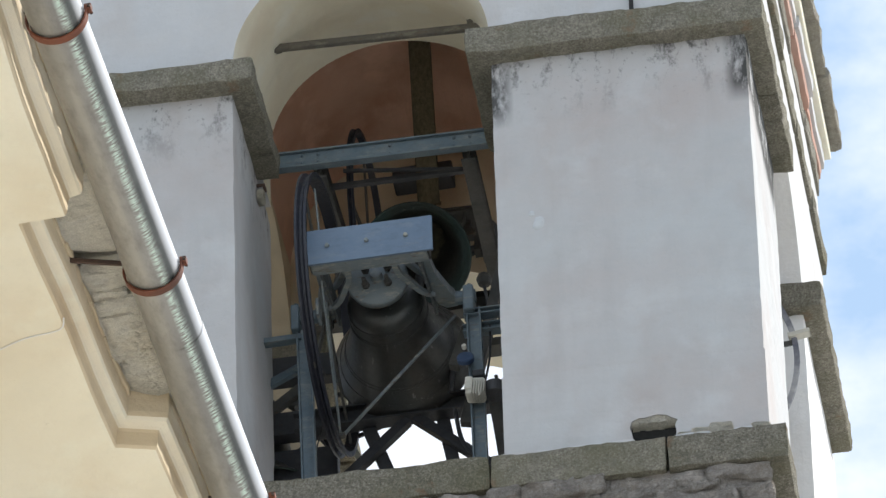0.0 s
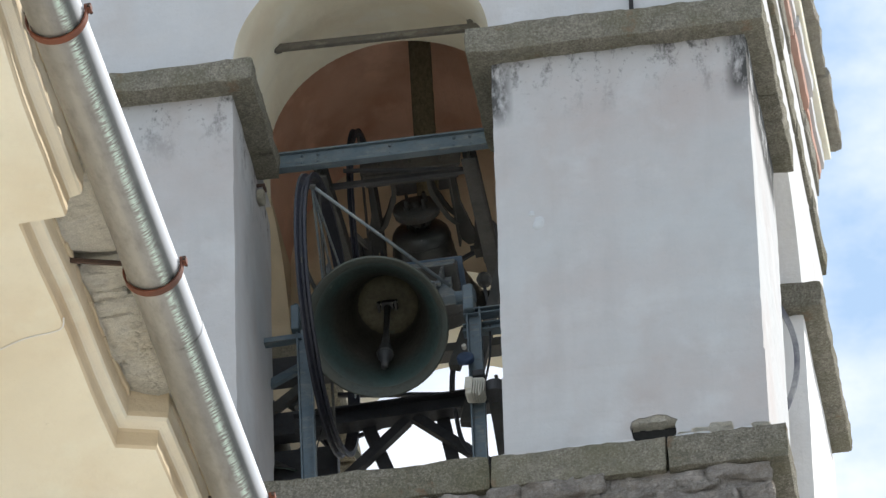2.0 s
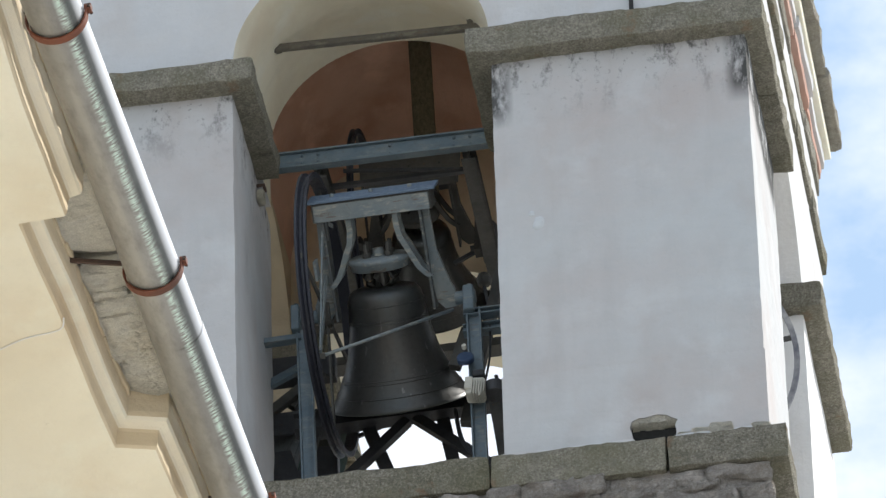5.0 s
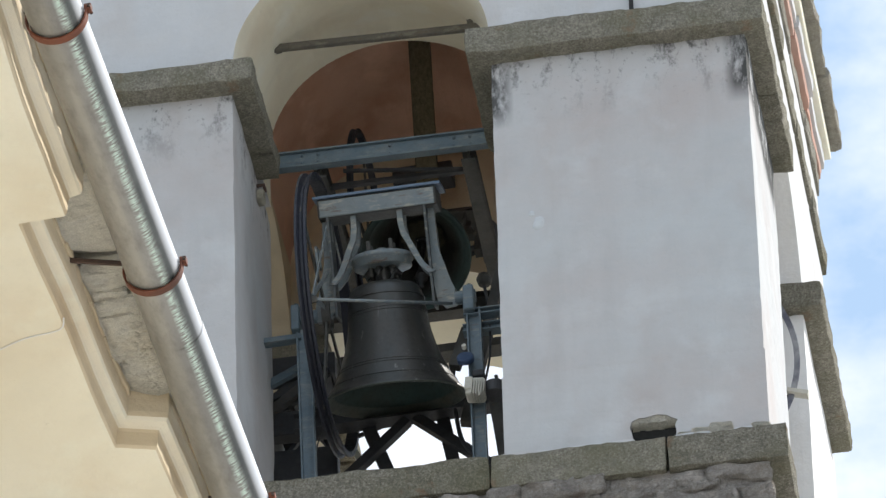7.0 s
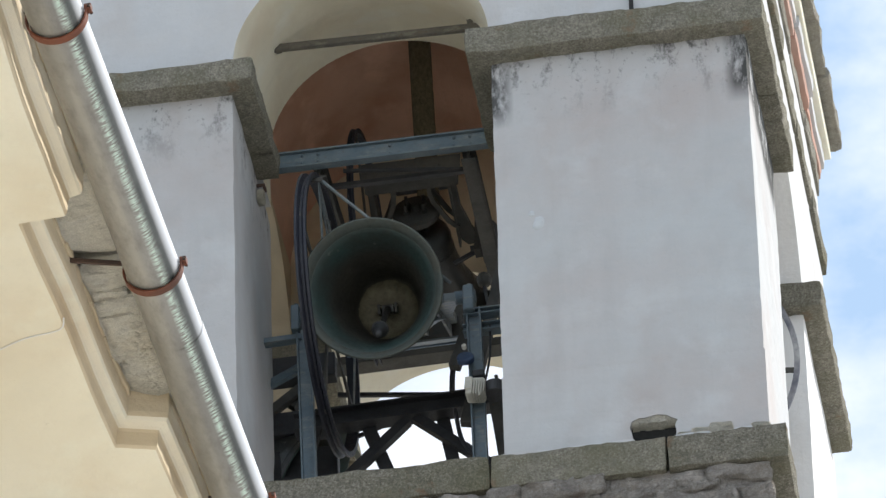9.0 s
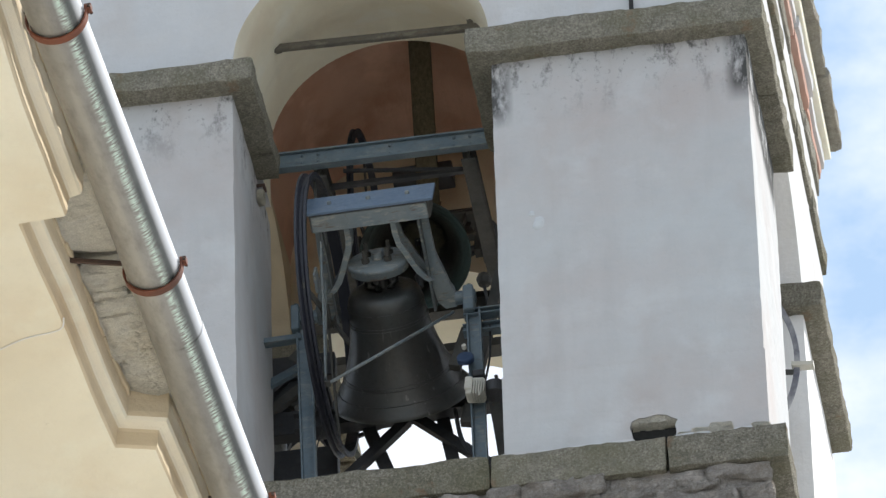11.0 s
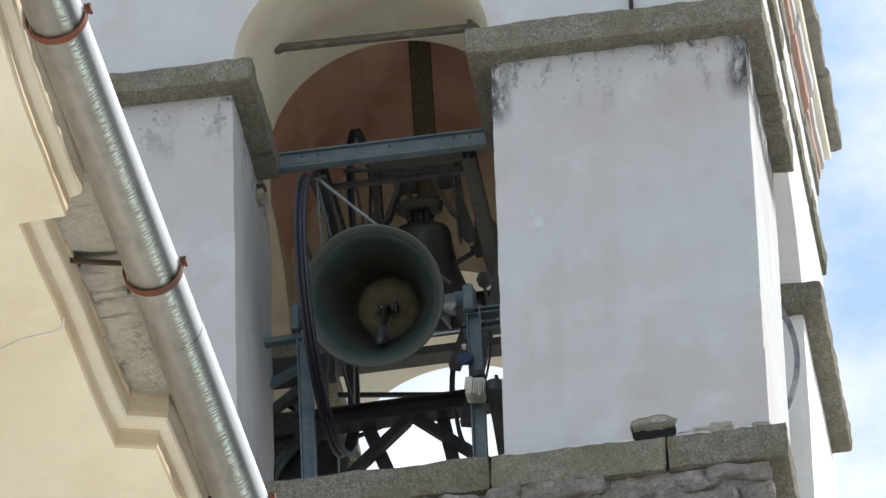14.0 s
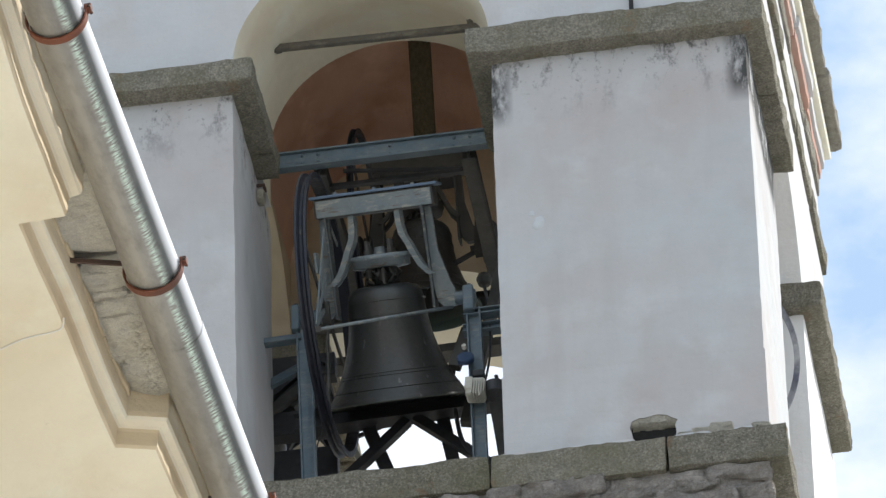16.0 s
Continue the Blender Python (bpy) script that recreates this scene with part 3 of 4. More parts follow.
def entablature():
    """Mouldings, painted band and roof stones that run round the top of the tower."""
    t = thing("cornice", (-0.6, 1.8, 3.6), "layered tower cornice with a faded pink band and stone edge", "cornice", kind="structure")

    def ring(name, o, z0, z1, mat, label="", rough=0.0, seed=0):
        if rough:
            n = 6
            ys = [-o + (YF1 + 2 * o) * i / n for i in range(n + 1)]
            for i in range(n):
                wob = 0.03 * noise.noise(Vector((i * 1.7, seed, 0)))
                part(name, rough_block(XR1 - 0.3, XR1 + o + wob, ys[i] + 0.004, ys[i + 1] - 0.004, z0, z1 + wob * 0.4, 0.05, rough, 0.02, seed + i), mat, t)
            part(name, rough_block(XL0 - o, XR1 - 0.31, -o, 0.4, z0, z1, 0.08, rough, 0.02, seed + 20), mat, t)
        else:
            part(name, box(XL0 - o, XR1 + o, -o, YF1 + o, z0, z1, 0.006), mat, t, label)

    ring("string_stone", 0.025, 3.6, 3.76, GRANITE, rough=0.012, seed=3)
    ring("fascia_stone", 0.015, 4.12, 4.27, SLAB, rough=0.012, seed=9)
    ring("painted_band", 0.04, 4.25, 4.325, PINK, rough=0.006, seed=13)
    ring("white_moulding", 0.06, 4.33, 4.42, WHITE, rough=0.007, seed=17)
    ring("cream_moulding", 0.08, 4.422, 4.51, CREAM)
    ring("roof_stone", 0.14, 4.515, 4.6, SLAB, rough=0.02, seed=40)
    part("roof_bed", box(XL0, XR1 - 0.05, 0.05, YF1, 4.515, 4.75), SLAB, t)


entablature()

# tie rod across the arch
TIE = paint("rusty_grey_bar", (0.11, 0.105, 0.09), (0.17, 0.155, 0.13), 0.85, 0.9, 0.35)
tie = thing("tie_rod", (-0.63, 0.55, 3.04), "flat rusty grey iron tie bar across the arch", "tie bar")
part("bar", bar((-1.155, 0.55, 3.064), (-0.11, 0.55, 3.046), 0.03, 0.036, 0.004), TIE, tie)
part("anchor", bar((-1.125, 0.55, 3.04), (-1.13, 0.55, 3.1), 0.02, 0.02, 0.004), TIE, tie)
part("anchor", bar((-0.15, 0.55, 3.015), (-0.165, 0.55, 3.09), 0.02, 0.02, 0.004), TIE, tie)

rod_ob = thing("wall_rod", (0.7, -0.03, 2.52), "thin dark metal rod fixed up the plaster wall", "rod")
part("rod", tube([(0.705, -0.03, 2.5), (0.705, -0.03, 3.6)], 0.011, 10), DARK, rod_ob, smooth=True)
part("clip", box(0.69, 0.72, -0.045, 0.005, 2.95, 2.97, 0.002), DARK, rod_ob)

# hanging timber under the vault
post = thing("timber_post", (-0.62, 1.75, 2.95), "dark old timber hanging from the vault", "timber")
part("post", bar((-0.54, 1.40, 3.72), (-0.6, 2.0, 3.12), 0.11, 0.11, 0.008), WOOD, post)
part("crosspiece", bar((-0.78, 2.02, 3.3), (-0.47, 2.02, 3.31), 0.12, 0.1, 0.01), DARK, post, "dark iron-bound crosspiece")

# broken ceramic insulator on the jamb
hook = thing("wall_hook", (-1.26, 0.67, 2.24), "rusty iron hook with a broken clay holder", "hook")
part("holder", rough_block(-1.268, -1.225, 0.64, 0.71, 2.2, 2.27, 0.014, 0.006, 0.014, 3), PATCH, hook)
part("pin", tube([(-1.27, 0.66, 2.30), (-1.23, 0.66, 2.30), (-1.225, 0.68, 2.27)], 0.01), OLDRUST, hook)


# ---- bell frame of painted steel ----
PIV = (-0.658, 0.82, 1.58)
frame_ob = thing("bell_stand", (-0.68, 1.3, -0.06), "blue-grey painted steel frame that carries the bells", "bell stand")


def fr(name, bm, mat=None, label=""):
    return part(name, bm, mat or STEEL, frame_ob, label)


beam = fr("front_beam", channel((-1.26, 0.82, 2.552), (-0.005, 0.82, 2.556), 0.046, 0.1, 0.01))
for bx in (-1.06, -0.98, -0.3, -0.22, -0.62):
    for bz in (2.53, 2.575):
        b = bmesh.new()
        bmesh.ops.create_uvsphere(b, u_segments=8, v_segments=6, radius=0.009)
        bmesh.ops.translate(b, verts=b.verts, vec=(bx, 0.812, bz))
        part("rivet", b, STEEL, beam)
for x0, x1 in ((-0.24, -0.255), (-0.985, -0.955)):
    fr("depth_beam", channel((x0, 0.87, 2.52), (x1, 2.27, 2.52), 0.07, 0.09, 0.009), DULL)
fr("back_beam", channel((-1.26, 2.1, 2.52), (-0.005, 2.1, 2.52), 0.08, 0.1), DULL)
fr("rail", bar((-0.95, 1.0, 2.507), (-0.25, 1.0, 2.512), 0.03, 0.024), DARK)
fr("rail", bar((-0.9, 1.1, 2.68), (-0.27, 1.1, 2.6), 0.02, 0.016), DARK)
fr("post", channel((-1.045, 0.82, -0.06), (-1.07, 0.82, 1.5), 0.06, 0.07, 0.008))
fr("post", channel((-0.215, 0.82, -0.06), (-0.232, 0.82, 1.5), 0.056, 0.07, 0.008))
fr("bracket", bar((-1.275, 0.82, 1.447), (-1.08, 0.82, 1.452), 0.05, 0.03, 0.003))
fr("bracket", channel((-0.28, 0.82, 1.475), (0.0, 0.82, 1.48), 0.06, 0.035, 0.006))
fr("bracket", channel((-0.29, 0.86, 1.41), (0.0, 0.86, 1.415), 0.06, 0.045, 0.006))
for x, hw in ((-1.105, 0.02), (-0.25, 0.026)):
    blk = fr("bearing", box(x - hw, x + hw, 0.76, 0.88, 1.47, 1.62, 0.008))
    part("bearing_cap", lathe([(0, 0.06), (0.012, 0.06), (0.015, 0.04), (0.02, 0.035), (0.02, 0.0), (0, 0.0)], 12, None, (x, 0.82, 1.6)), STEEL, blk, smooth=True)
low = fr("cross_beam", channel((-1.2, 1.3, 1.285), (-0.0, 1.3, 1.315), 0.09, 0.105, 0.01), DARK)
fr("cross_bar", bar((-1.03, 1.6, 1.672), (-0.05, 1.6, 1.535), 0.022, 0.02), DARK)
fr("cross_bar", bar((-1.2, 2.0, 2.145), (-0.02, 2.0, 2.165), 0.1, 0.05), DULL)
for p, q, w in (((-0.96, 1.3, 0.92), (-0.64, 1.3, 1.24), 0.05), ((-0.84, 1.35, 1.25), (-0.66, 1.35, 0.7), 0.065), ((-0.60, 1.3, 1.25), (-0.22, 1.3, 0.9), 0.05), ((-0.47, 1.35, 1.25), (-0.36, 1.35, 0.6), 0.065)):
    fr("brace", bar(p, q, 0.05, w), DARK)
for p, q in (((-0.34, 1.2, 1.1), (-0.12, 1.2, 2.1)), ((-0.1, 1.2, 0.4), (-0.2, 1.2, 1.3)), ((-0.36, 1.0, 1.3), (-0.29, 1.0, 1.52)), ((-1.25, 1.5, 1.55), (-1.08, 1.5, 1.75))):
    fr("brace", bar(p, q, 0.05, 0.055), DULL)
# the lowest is an added dark box that fills the dark lower corner
for z0, z1, y in ((1.7, 1.84, 1.5), (1.36, 1.5, 1.5), (1.1, 1.28, 1.52)):
    fr("side_beam", box(-1.62, -1.02, y - 0.04, y + 0.04, z0, z1, 0.006), DARK)
for p, q in (((-1.45, 1.46, 1.42), (-1.08, 1.46, 1.72)),):
    fr("brace", bar(p, q, 0.04, 0.05), DULL)
fr("strap_bar", bar((-0.955, 1.5, 1.3), (-0.9, 1.5, 1.14), 0.02, 0.03), MOTOR, "pale bare metal strap")
fr("brace", bar((-0.97, 1.45, 1.27), (-0.72, 1.45, 1.36), 0.016, 0.02), DARK)
fr("stay_wire", tube([(-1.1, 1.0, 0.7), (-1.02, 1.0, 1.02)], 0.004, 6), DULL)
fr("brace", bar((-1.36, 1.0, 1.28), (-1.1, 1.0, 1.42), 0.03, 0.045), STEEL)
fr("counter_ball", lathe([(0, 0.04), (0.03, 0.028), (0.04, 0), (0.03, -0.028), (0, -0.04)], 16, None, (-0.238, 1.3, 2.05)), DULL, "round grey weight on an arm")
fr("arm", bar((-0.238, 1.3, 2.01), (-0.225, 1.3, 1.9), 0.012, 0.015), DARK)

# bell motor on the post
mot = thing("bell_motor", (-0.23, 0.78, 0.88), "pale grey finned electric motor bolted to the frame post", "motor")
TILT = Matrix.Translation((-0.215, 0.73, 0.95)) @ Matrix.Rotation(radians(6), 4, "Y") @ Matrix.Translation((0.215, -0.73, -0.95))
part("housing", box(-0.268, -0.175, 0.69, 0.78, 0.9, 1.0, 0.014, None, TILT), MOTOR, mot)
part("end_cover", box(-0.272, -0.235, 0.682, 0.7, 0.925, 0.998, 0.006, None, TILT), MOTOR, mot)
for k in range(6):
    part("fin", box(-0.237 + k * 0.012, -0.231 + k * 0.012, 0.676, 0.76, 0.888 + 0.002 * (k - 2) ** 2, 0.975, 0.002, None, TILT), MOTOR, mot)
part("cable_gland", tube([(-0.2, 0.68, 0.9), (-0.2, 0.68, 0.875)], 0.007, 8), MOTOR, mot)
part("terminal_box", box(-0.235, -0.175, 0.7, 0.77, 1.016, 1.05, 0.006), DARK, mot)
part("shaft_pulley", lathe([(0, 0.03), (0.055, 0.03), (0.055, -0.03), (0, -0.03)], 24, None, (-0.13, 0.75, 0.95)), DARK, mot)
disc = lathe([(0, 0.014), (0.036, 0.014), (0.042, 0.008), (0.042, -0.014), (0, -0.014)], 24)
bmesh.ops.transform(disc, matrix=Matrix.Translation((-0.272, 0.76, 1.17)) @ Matrix.Rotation(radians(70), 4, "X"), verts=disc.verts)
part("clutch_disc", disc, BLUE, mot, "dark blue round clutch disc")
part("pin", tube([(-0.27, 0.72, 1.2), (-0.27, 0.70, 1.205)], 0.012), MOTOR, mot)

# loose cables by the frame
def bend(pts, n=6):
    """A smooth line through points."""
    p = [Vector(q) for q in pts]
    p = [2 * p[0] - p[1]] + p + [2 * p[-1] - p[-2]]
    out = []
    for a, b, c, d in zip(p, p[1:], p[2:], p[3:]):
        for k in range(n):
            f = k / n
            out.append(0.5 * (2 * b + (c - a) * f + (2 * a - 5 * b + 4 * c - d) * f * f + (3 * b - a - 3 * c + d) * f ** 3))
    return out + [p[-2]]


# the third strand stands in for the rim edge of another wheel
for pts, r in (([(-0.403, 1.2, 1.31), (-0.397, 1.2, 1.42), (-0.38, 1.2, 1.526), (-0.345, 1.2, 1.604)], 0.014), ([(-0.39, 1.2, 1.2), (-0.371, 1.2, 1.049), (-0.34, 1.2, 0.963), (-0.27, 1.2, 0.86)], 0.011), ([(-0.17, 1.1, 1.3), (-0.14, 1.1, 1.12), (-0.125, 1.1, 0.95), (-0.14, 1.1, 0.72)], 0.01), ([(-0.16, 0.86, 1.43), (-0.165, 0.86, 1.25), (-0.19, 0.84, 1.08), (-0.2, 0.8, 1.03)], 0.006)):
    cable = thing("cable", pts[-1], "black rubber cable sagging between frame bars", "cable", "hanging cables")
    part("strand", tube(bend(pts), r, 8), DARK, cable, smooth=True)


# ---- bells ----
def at_local(name, bm, mat, parent, label="", smooth=False):
    mats = mat if isinstance(mat, tuple) else (mat,)
    ob = new(name, mesh_of(name, bm, *mats, smooth=smooth))
    ob.parent = parent
    return tagged(ob, label)


def bell(place, s, label, paint_yoke, wheel_x, wheel_r, rod=True, rim_w=1.3, rim_mat=None):
    """A bell in its swinging yoke; the origin is on the axle."""
    t = new("church_bell")
    t.location = (place[0], place[1], place[2] + Z)
    tagged(t, label, "bell", "bells in the belfry")
    out = [(0.0, 0.112), (0.06, 0.112), (0.12, 0.108), (0.16, 0.095), (0.178, 0.07), (0.184, 0.04), (0.186, 0.0), (0.19, -0.06), (0.2, -0.14), (0.216, -0.215), (0.24, -0.295), (0.272, -0.37), (0.302, -0.423), (0.32, -0.447), (0.331, -0.462)]
    inn = [(0.33, -0.467), (0.324, -0.469), (0.322, -0.469), (0.291, -0.425), (0.29, -0.4235), (0.288, -0.423), (0.262, -0.385), (0.236, -0.33), (0.205, -0.24), (0.185, -0.15), (0.172, -0.06), (0.164, 0.0), (0.158, 0.04), (0.14, 0.07), (0.1, 0.085), (0.0, 0.088)]
    def wide(r, z):
        return r * (1 + 0.06 * min(1, max(0, (0.1 - z) / 0.4)))

    prof = [(wide(r, z) * s, z * s) for r, z in out + inn]
    bm = lathe(prof, 72)
    bm.faces.ensure_lookup_table()
    n = 72
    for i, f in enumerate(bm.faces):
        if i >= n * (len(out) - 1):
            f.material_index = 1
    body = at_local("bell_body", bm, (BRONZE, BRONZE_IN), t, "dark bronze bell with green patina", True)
    for z, r in ((0.03, 0.1866), (-0.04, 0.1895), (-0.055, 0.1905), (-0.32, 0.2515), (-0.335, 0.258), (-0.4, 0.2905)):
        r = wide(r, z)
        at_local("band", tube([(r * s * math.cos(a * math.pi / 32), r * s * math.sin(a * math.pi / 32), z * s) for a in range(64)], 0.0022 * s, 6, None, True), BRONZE, body, "raised moulding line", True)
    # crown loops
    for k in range(6):
        a = k * math.pi / 3 + 0.3
        p = [(0.03, 0.105), (0.075, 0.13), (0.085, 0.165), (0.06, 0.19), (0.02, 0.2)]
        at_local("crown_loop", tube([(r * s * math.cos(a), r * s * math.sin(a), z * s) for r, z in p], 0.014 * s, 8), BRONZE, body, "weathered crown loop", True)
    at_local("crown_stem", lathe([(0, 0.22 * s), (0.035 * s, 0.21 * s), (0.035 * s, 0.11 * s), (0, 0.11 * s)], 16), BRONZE, body)
    # yoke
    P = paint_yoke
    b = box(-0.285 * s, 0.305 * s, -0.085 * s, 0.085 * s, 0.465 * s, 0.56 * s, 0.008 * s)
    # dark iron colour puts the shade under the beam into its core
    yk = at_local("yoke_beam", b, DULL, t, "worn pale blue-grey counterweight beam")
    at_local("cap_plate", box(-0.302 * s, 0.33 * s, -0.1 * s, 0.1 * s, 0.562 * s, 0.576 * s, 0.002 * s), PLATE if rod else P, yk, "flat top plate")
    at_local("lower_fascia", box(-0.275 * s, 0.295 * s, -0.093 * s, 0.093 * s, 0.468 * s, 0.552 * s, 0.004 * s), P, yk)
    for x in (-0.185, 0.007, 0.2):
        at_local("bolt", lathe([(0, 0.592 * s), (0.01 * s, 0.589 * s), (0.012 * s, 0.576 * s), (0, 0.576 * s)], 8, None, (x * s, 0, 0)), P, yk)
    hole = lathe([(0, 0.002), (0.008 * s, 0.002), (0.008 * s, -0.002), (0, -0.002)], 12)
    bmesh.ops.transform(hole, matrix=Matrix.Translation((0.23 * s, -0.087 * s, 0.535 * s)) @ Matrix.Rotation(radians(90), 4, "X"), verts=hole.verts)
    at_local("bolt_hole", hole, DARK, yk)
    for sx in (-1, 1):
        leg = prism([(0.232 * s, 0.47 * s), (0.276 * s, 0.47 * s), (0.285 * s, 0.25 * s), (0.33 * s, 0.08 * s), (0.345 * s, 0.05 * s), (0.345 * s, -0.035 * s), (0.29 * s, -0.04 * s), (0.255 * s, 0.0 * s), (0.24 * s, 0.12 * s), (0.236 * s, 0.3 * s)], "y", -0.022 * s, 0.022 * s)
        bmesh.ops.scale(leg, verts=leg.verts, vec=(sx, 1, 1))
        lg = at_local("leg", leg, P, t)
        fl = prism([(-0.085 * s, 0.47 * s), (0.085 * s, 0.47 * s), (0.06 * s, 0.2 * s), (0.06 * s, -0.03 * s), (-0.06 * s, -0.03 * s), (-0.06 * s, 0.2 * s)], "x", 0.2345 * s, 0.2465 * s)
        bmesh.ops.scale(fl, verts=fl.verts, vec=(sx, 1, 1))
        at_local("flange", fl, YOKE_SHADE if rod else P, lg)
        arm_pts = [(0.115, 0.47), (0.115, 0.4), (0.125, 0.34), (0.15, 0.29), (0.17, 0.24), (0.2, 0.18), (0.235, 0.14), (0.25, 0.13)]
        for y in (-0.055, 0.055):
            half = 0.014
            left = [((x - half) * sx * s, z * s) for x, z in arm_pts]
            right = [((x + half) * sx * s, z * s + 0.006 * s) for x, z in arm_pts]
            at_local("arm", prism(left + right[::-1], "y", (y - 0.012) * s, (y + 0.012) * s), P, t)
        st = lathe([(0, 0.1 * s), (0.034 * s, 0.1 * s), (0.034 * s, 0), (0, 0)], 20)
        bmesh.ops.transform(st, matrix=Matrix.Translation((sx * 0.34 * s, 0, 0)) @ Matrix.Rotation(radians(90 * sx), 4, "Y"), verts=st.verts)
        at_local("axle_stub", st, STEEL, t)
    # round saddle plate over the crown, with clamp bolts
    cp = at_local("crown_plate", lathe([(0, 0.262 * s), (0.05 * s, 0.262 * s), (0.145 * s, 0.258 * s), (0.152 * s, 0.25 * s), (0.152 * s, 0.232 * s), (0.143 * s, 0.228 * s), (0.143 * s, 0.2 * s), (0.13 * s, 0.195 * s), (0, 0.195 * s)], 40), P, t, "round pale steel saddle plate over the crown", True)
    at_local("boss", lathe([(0, 0.3 * s), (0.026 * s, 0.297 * s), (0.032 * s, 0.262 * s), (0, 0.262 * s)], 16), P, cp)
    for x in (-0.055, 0.055):
        for y in (-0.045, 0.045):
            at_local("clamp_bolt", tube([(x * s, y * s, 0.15 * s), (x * s, y * s, 0.33 * s)], 0.011 * s, 8), DULL, cp)
            at_local("nut", lathe([(0, 0.285 * s), (0.02 * s, 0.285 * s), (0.02 * s, 0.262 * s), (0, 0.262 * s)], 6, None, (x * s, y * s, 0)), DULL, cp)
    # wheel
    rim = bmesh.new()
    prof2 = [(0.0, -0.02), (0.028, -0.02), (0.028, -0.012), (0.008, -0.004), (0.008, 0.004), (0.028, 0.012), (0.028, 0.02), (0.0, 0.02)]
    seg = 72
    rings = []
    for k in range(seg):
        a = 2 * math.pi * k / seg
        rings.append([rim.verts.new((wheel_x + dx * rim_w, (wheel_r - 0.028 + dr) * math.cos(a), (wheel_r - 0.028 + dr) * math.sin(a))) for dr, dx in prof2])
    for k in range(seg):
        a, b2 = rings[k], rings[(k + 1) % seg]
        for j in range(len(prof2)):
            rim.faces.new((a[j], a[(j + 1) % len(prof2)], b2[(j + 1) % len(prof2)], b2[j]))
    wh = at_local("wheel_rim", rim, rim_mat or RIM, t, "dark grooved wheel rim")
    for k in range(4):
        a = radians(45 + 90 * k + 10)
        at_local("spoke", bar((wheel_x, 0.05 * math.cos(a), 0.05 * math.sin(a)), (wheel_x, (wheel_r - 0.02) * math.cos(a), (wheel_r - 0.02) * math.sin(a)), 0.01, 0.03, 0.002), DULL, wh)
    hub = lathe([(0, 0.02), (0.07 * s, 0.02), (0.07 * s, -0.02), (0, -0.02)], 20)
    bmesh.ops.transform(hub, matrix=Matrix.Translation((wheel_x, 0, 0)) @ Matrix.Rotation(radians(90), 4, "Y"), verts=hub.verts)
    at_local("hub", hub, DULL, wh)
    if rod:
        at_local("stay_rod", tube([(-0.25, -0.655, -0.09), (0.33, -0.07, -0.042)], 0.0085, 8), P, t, "pale thin stay rod", True)
        at_local("clevis", bar((wheel_x, -0.66, -0.09), (-0.24, -0.655, -0.09), 0.02, 0.03), DULL, t)
        for q, w in (((-0.245, -0.09, 0.42), 0.022), ((-0.262, -0.065, 0.2), 0.016), ((-0.3, -0.03, 0.03), 0.02)):
            at_local("stay", bar((-0.262, -0.645, -0.07), q, 0.008, w), P, t)
        at_local("stay", bar((wheel_x + 0.02, 0.5, 0.36), (-0.24, 0.08, 0.44), 0.008, 0.022), P, t)
        at_local("plate", box(-0.3, -0.285, -0.2, -0.1, 0.2, 0.3, 0.004), P, t)
    # clapper, hung inside
    me = mesh_of("clapper", lathe([(0, 0.0), (0.018 * s, -0.01 * s), (0.014 * s, -0.2 * s), (0.022 * s, -0.3 * s), (0.036 * s, -0.35 * s), (0.041 * s, -0.378 * s), (0.037 * s, -0.402 * s), (0.026 * s, -0.422 * s), (0.018 * s, -0.44 * s), (0.018 * s, -0.48 * s), (0, -0.482 * s)], 20), CLAPPER, smooth=True)
    cl_ob = new("clapper", me)
    cl_ob.parent = t
    cl_ob.location = (0, 0, 0.03 * s)
    tagged(cl_ob, "grey iron clapper")
    at_local("wear_ring", tube([(0.04 * s * math.cos(k * math.pi / 12), 0.04 * s * math.sin(k * math.pi / 12), -0.382 * s) for k in range(24)], 0.004 * s, 6, None, True), DULL, cl_ob, "bright worn ring on the ball", True)
    hinge = at_local("clapper_strap", box(-0.03 * s, 0.03 * s, -0.02 * s, 0.02 * s, 0.03 * s, 0.088 * s, 0.004), CLAPPER, t)
    at_local("hinge_pin", tube([(-0.05 * s, -0.012 * s, 0.035 * s), (0.05 * s, -0.012 * s, 0.035 * s)], 0.005 * s, 8), MOTOR, hinge, "pale steel hinge pin", True)
    for x in (-0.042, 0.042):
        at_local("hinge_plate", box((x - 0.007) * s, (x + 0.007) * s, -0.024 * s, 0.024 * s, 0.014 * s, 0.06 * s, 0.002), DULL, hinge)
    return t, cl_ob


BELL_A, CLAP_A = bell(PIV, 1.0, "bronze bell with green patina in a pale blue yoke", YOKE, -0.295, 0.702, True, 1.45)
BELL_B, CLAP_B = bell((-0.605, 1.75, 2.68), 0.8, "smaller dark bronze bell behind in a dark iron yoke", DULL, -0.27, 0.61, False, 0.8)
BELL_C, CLAP_C = bell((-1.45, 1.68, 1.5), 0.8, "dark bronze bell in the shaded side arch", DARK, 0.3, 0.36, False)
BELL_D, CLAP_D = bell((0.52, 1.66, 1.72), 0.8, "dark bronze bell in the sunlit side arch", DULL, 0.12, 0.74, False, 0.35, CABLE_RIM)
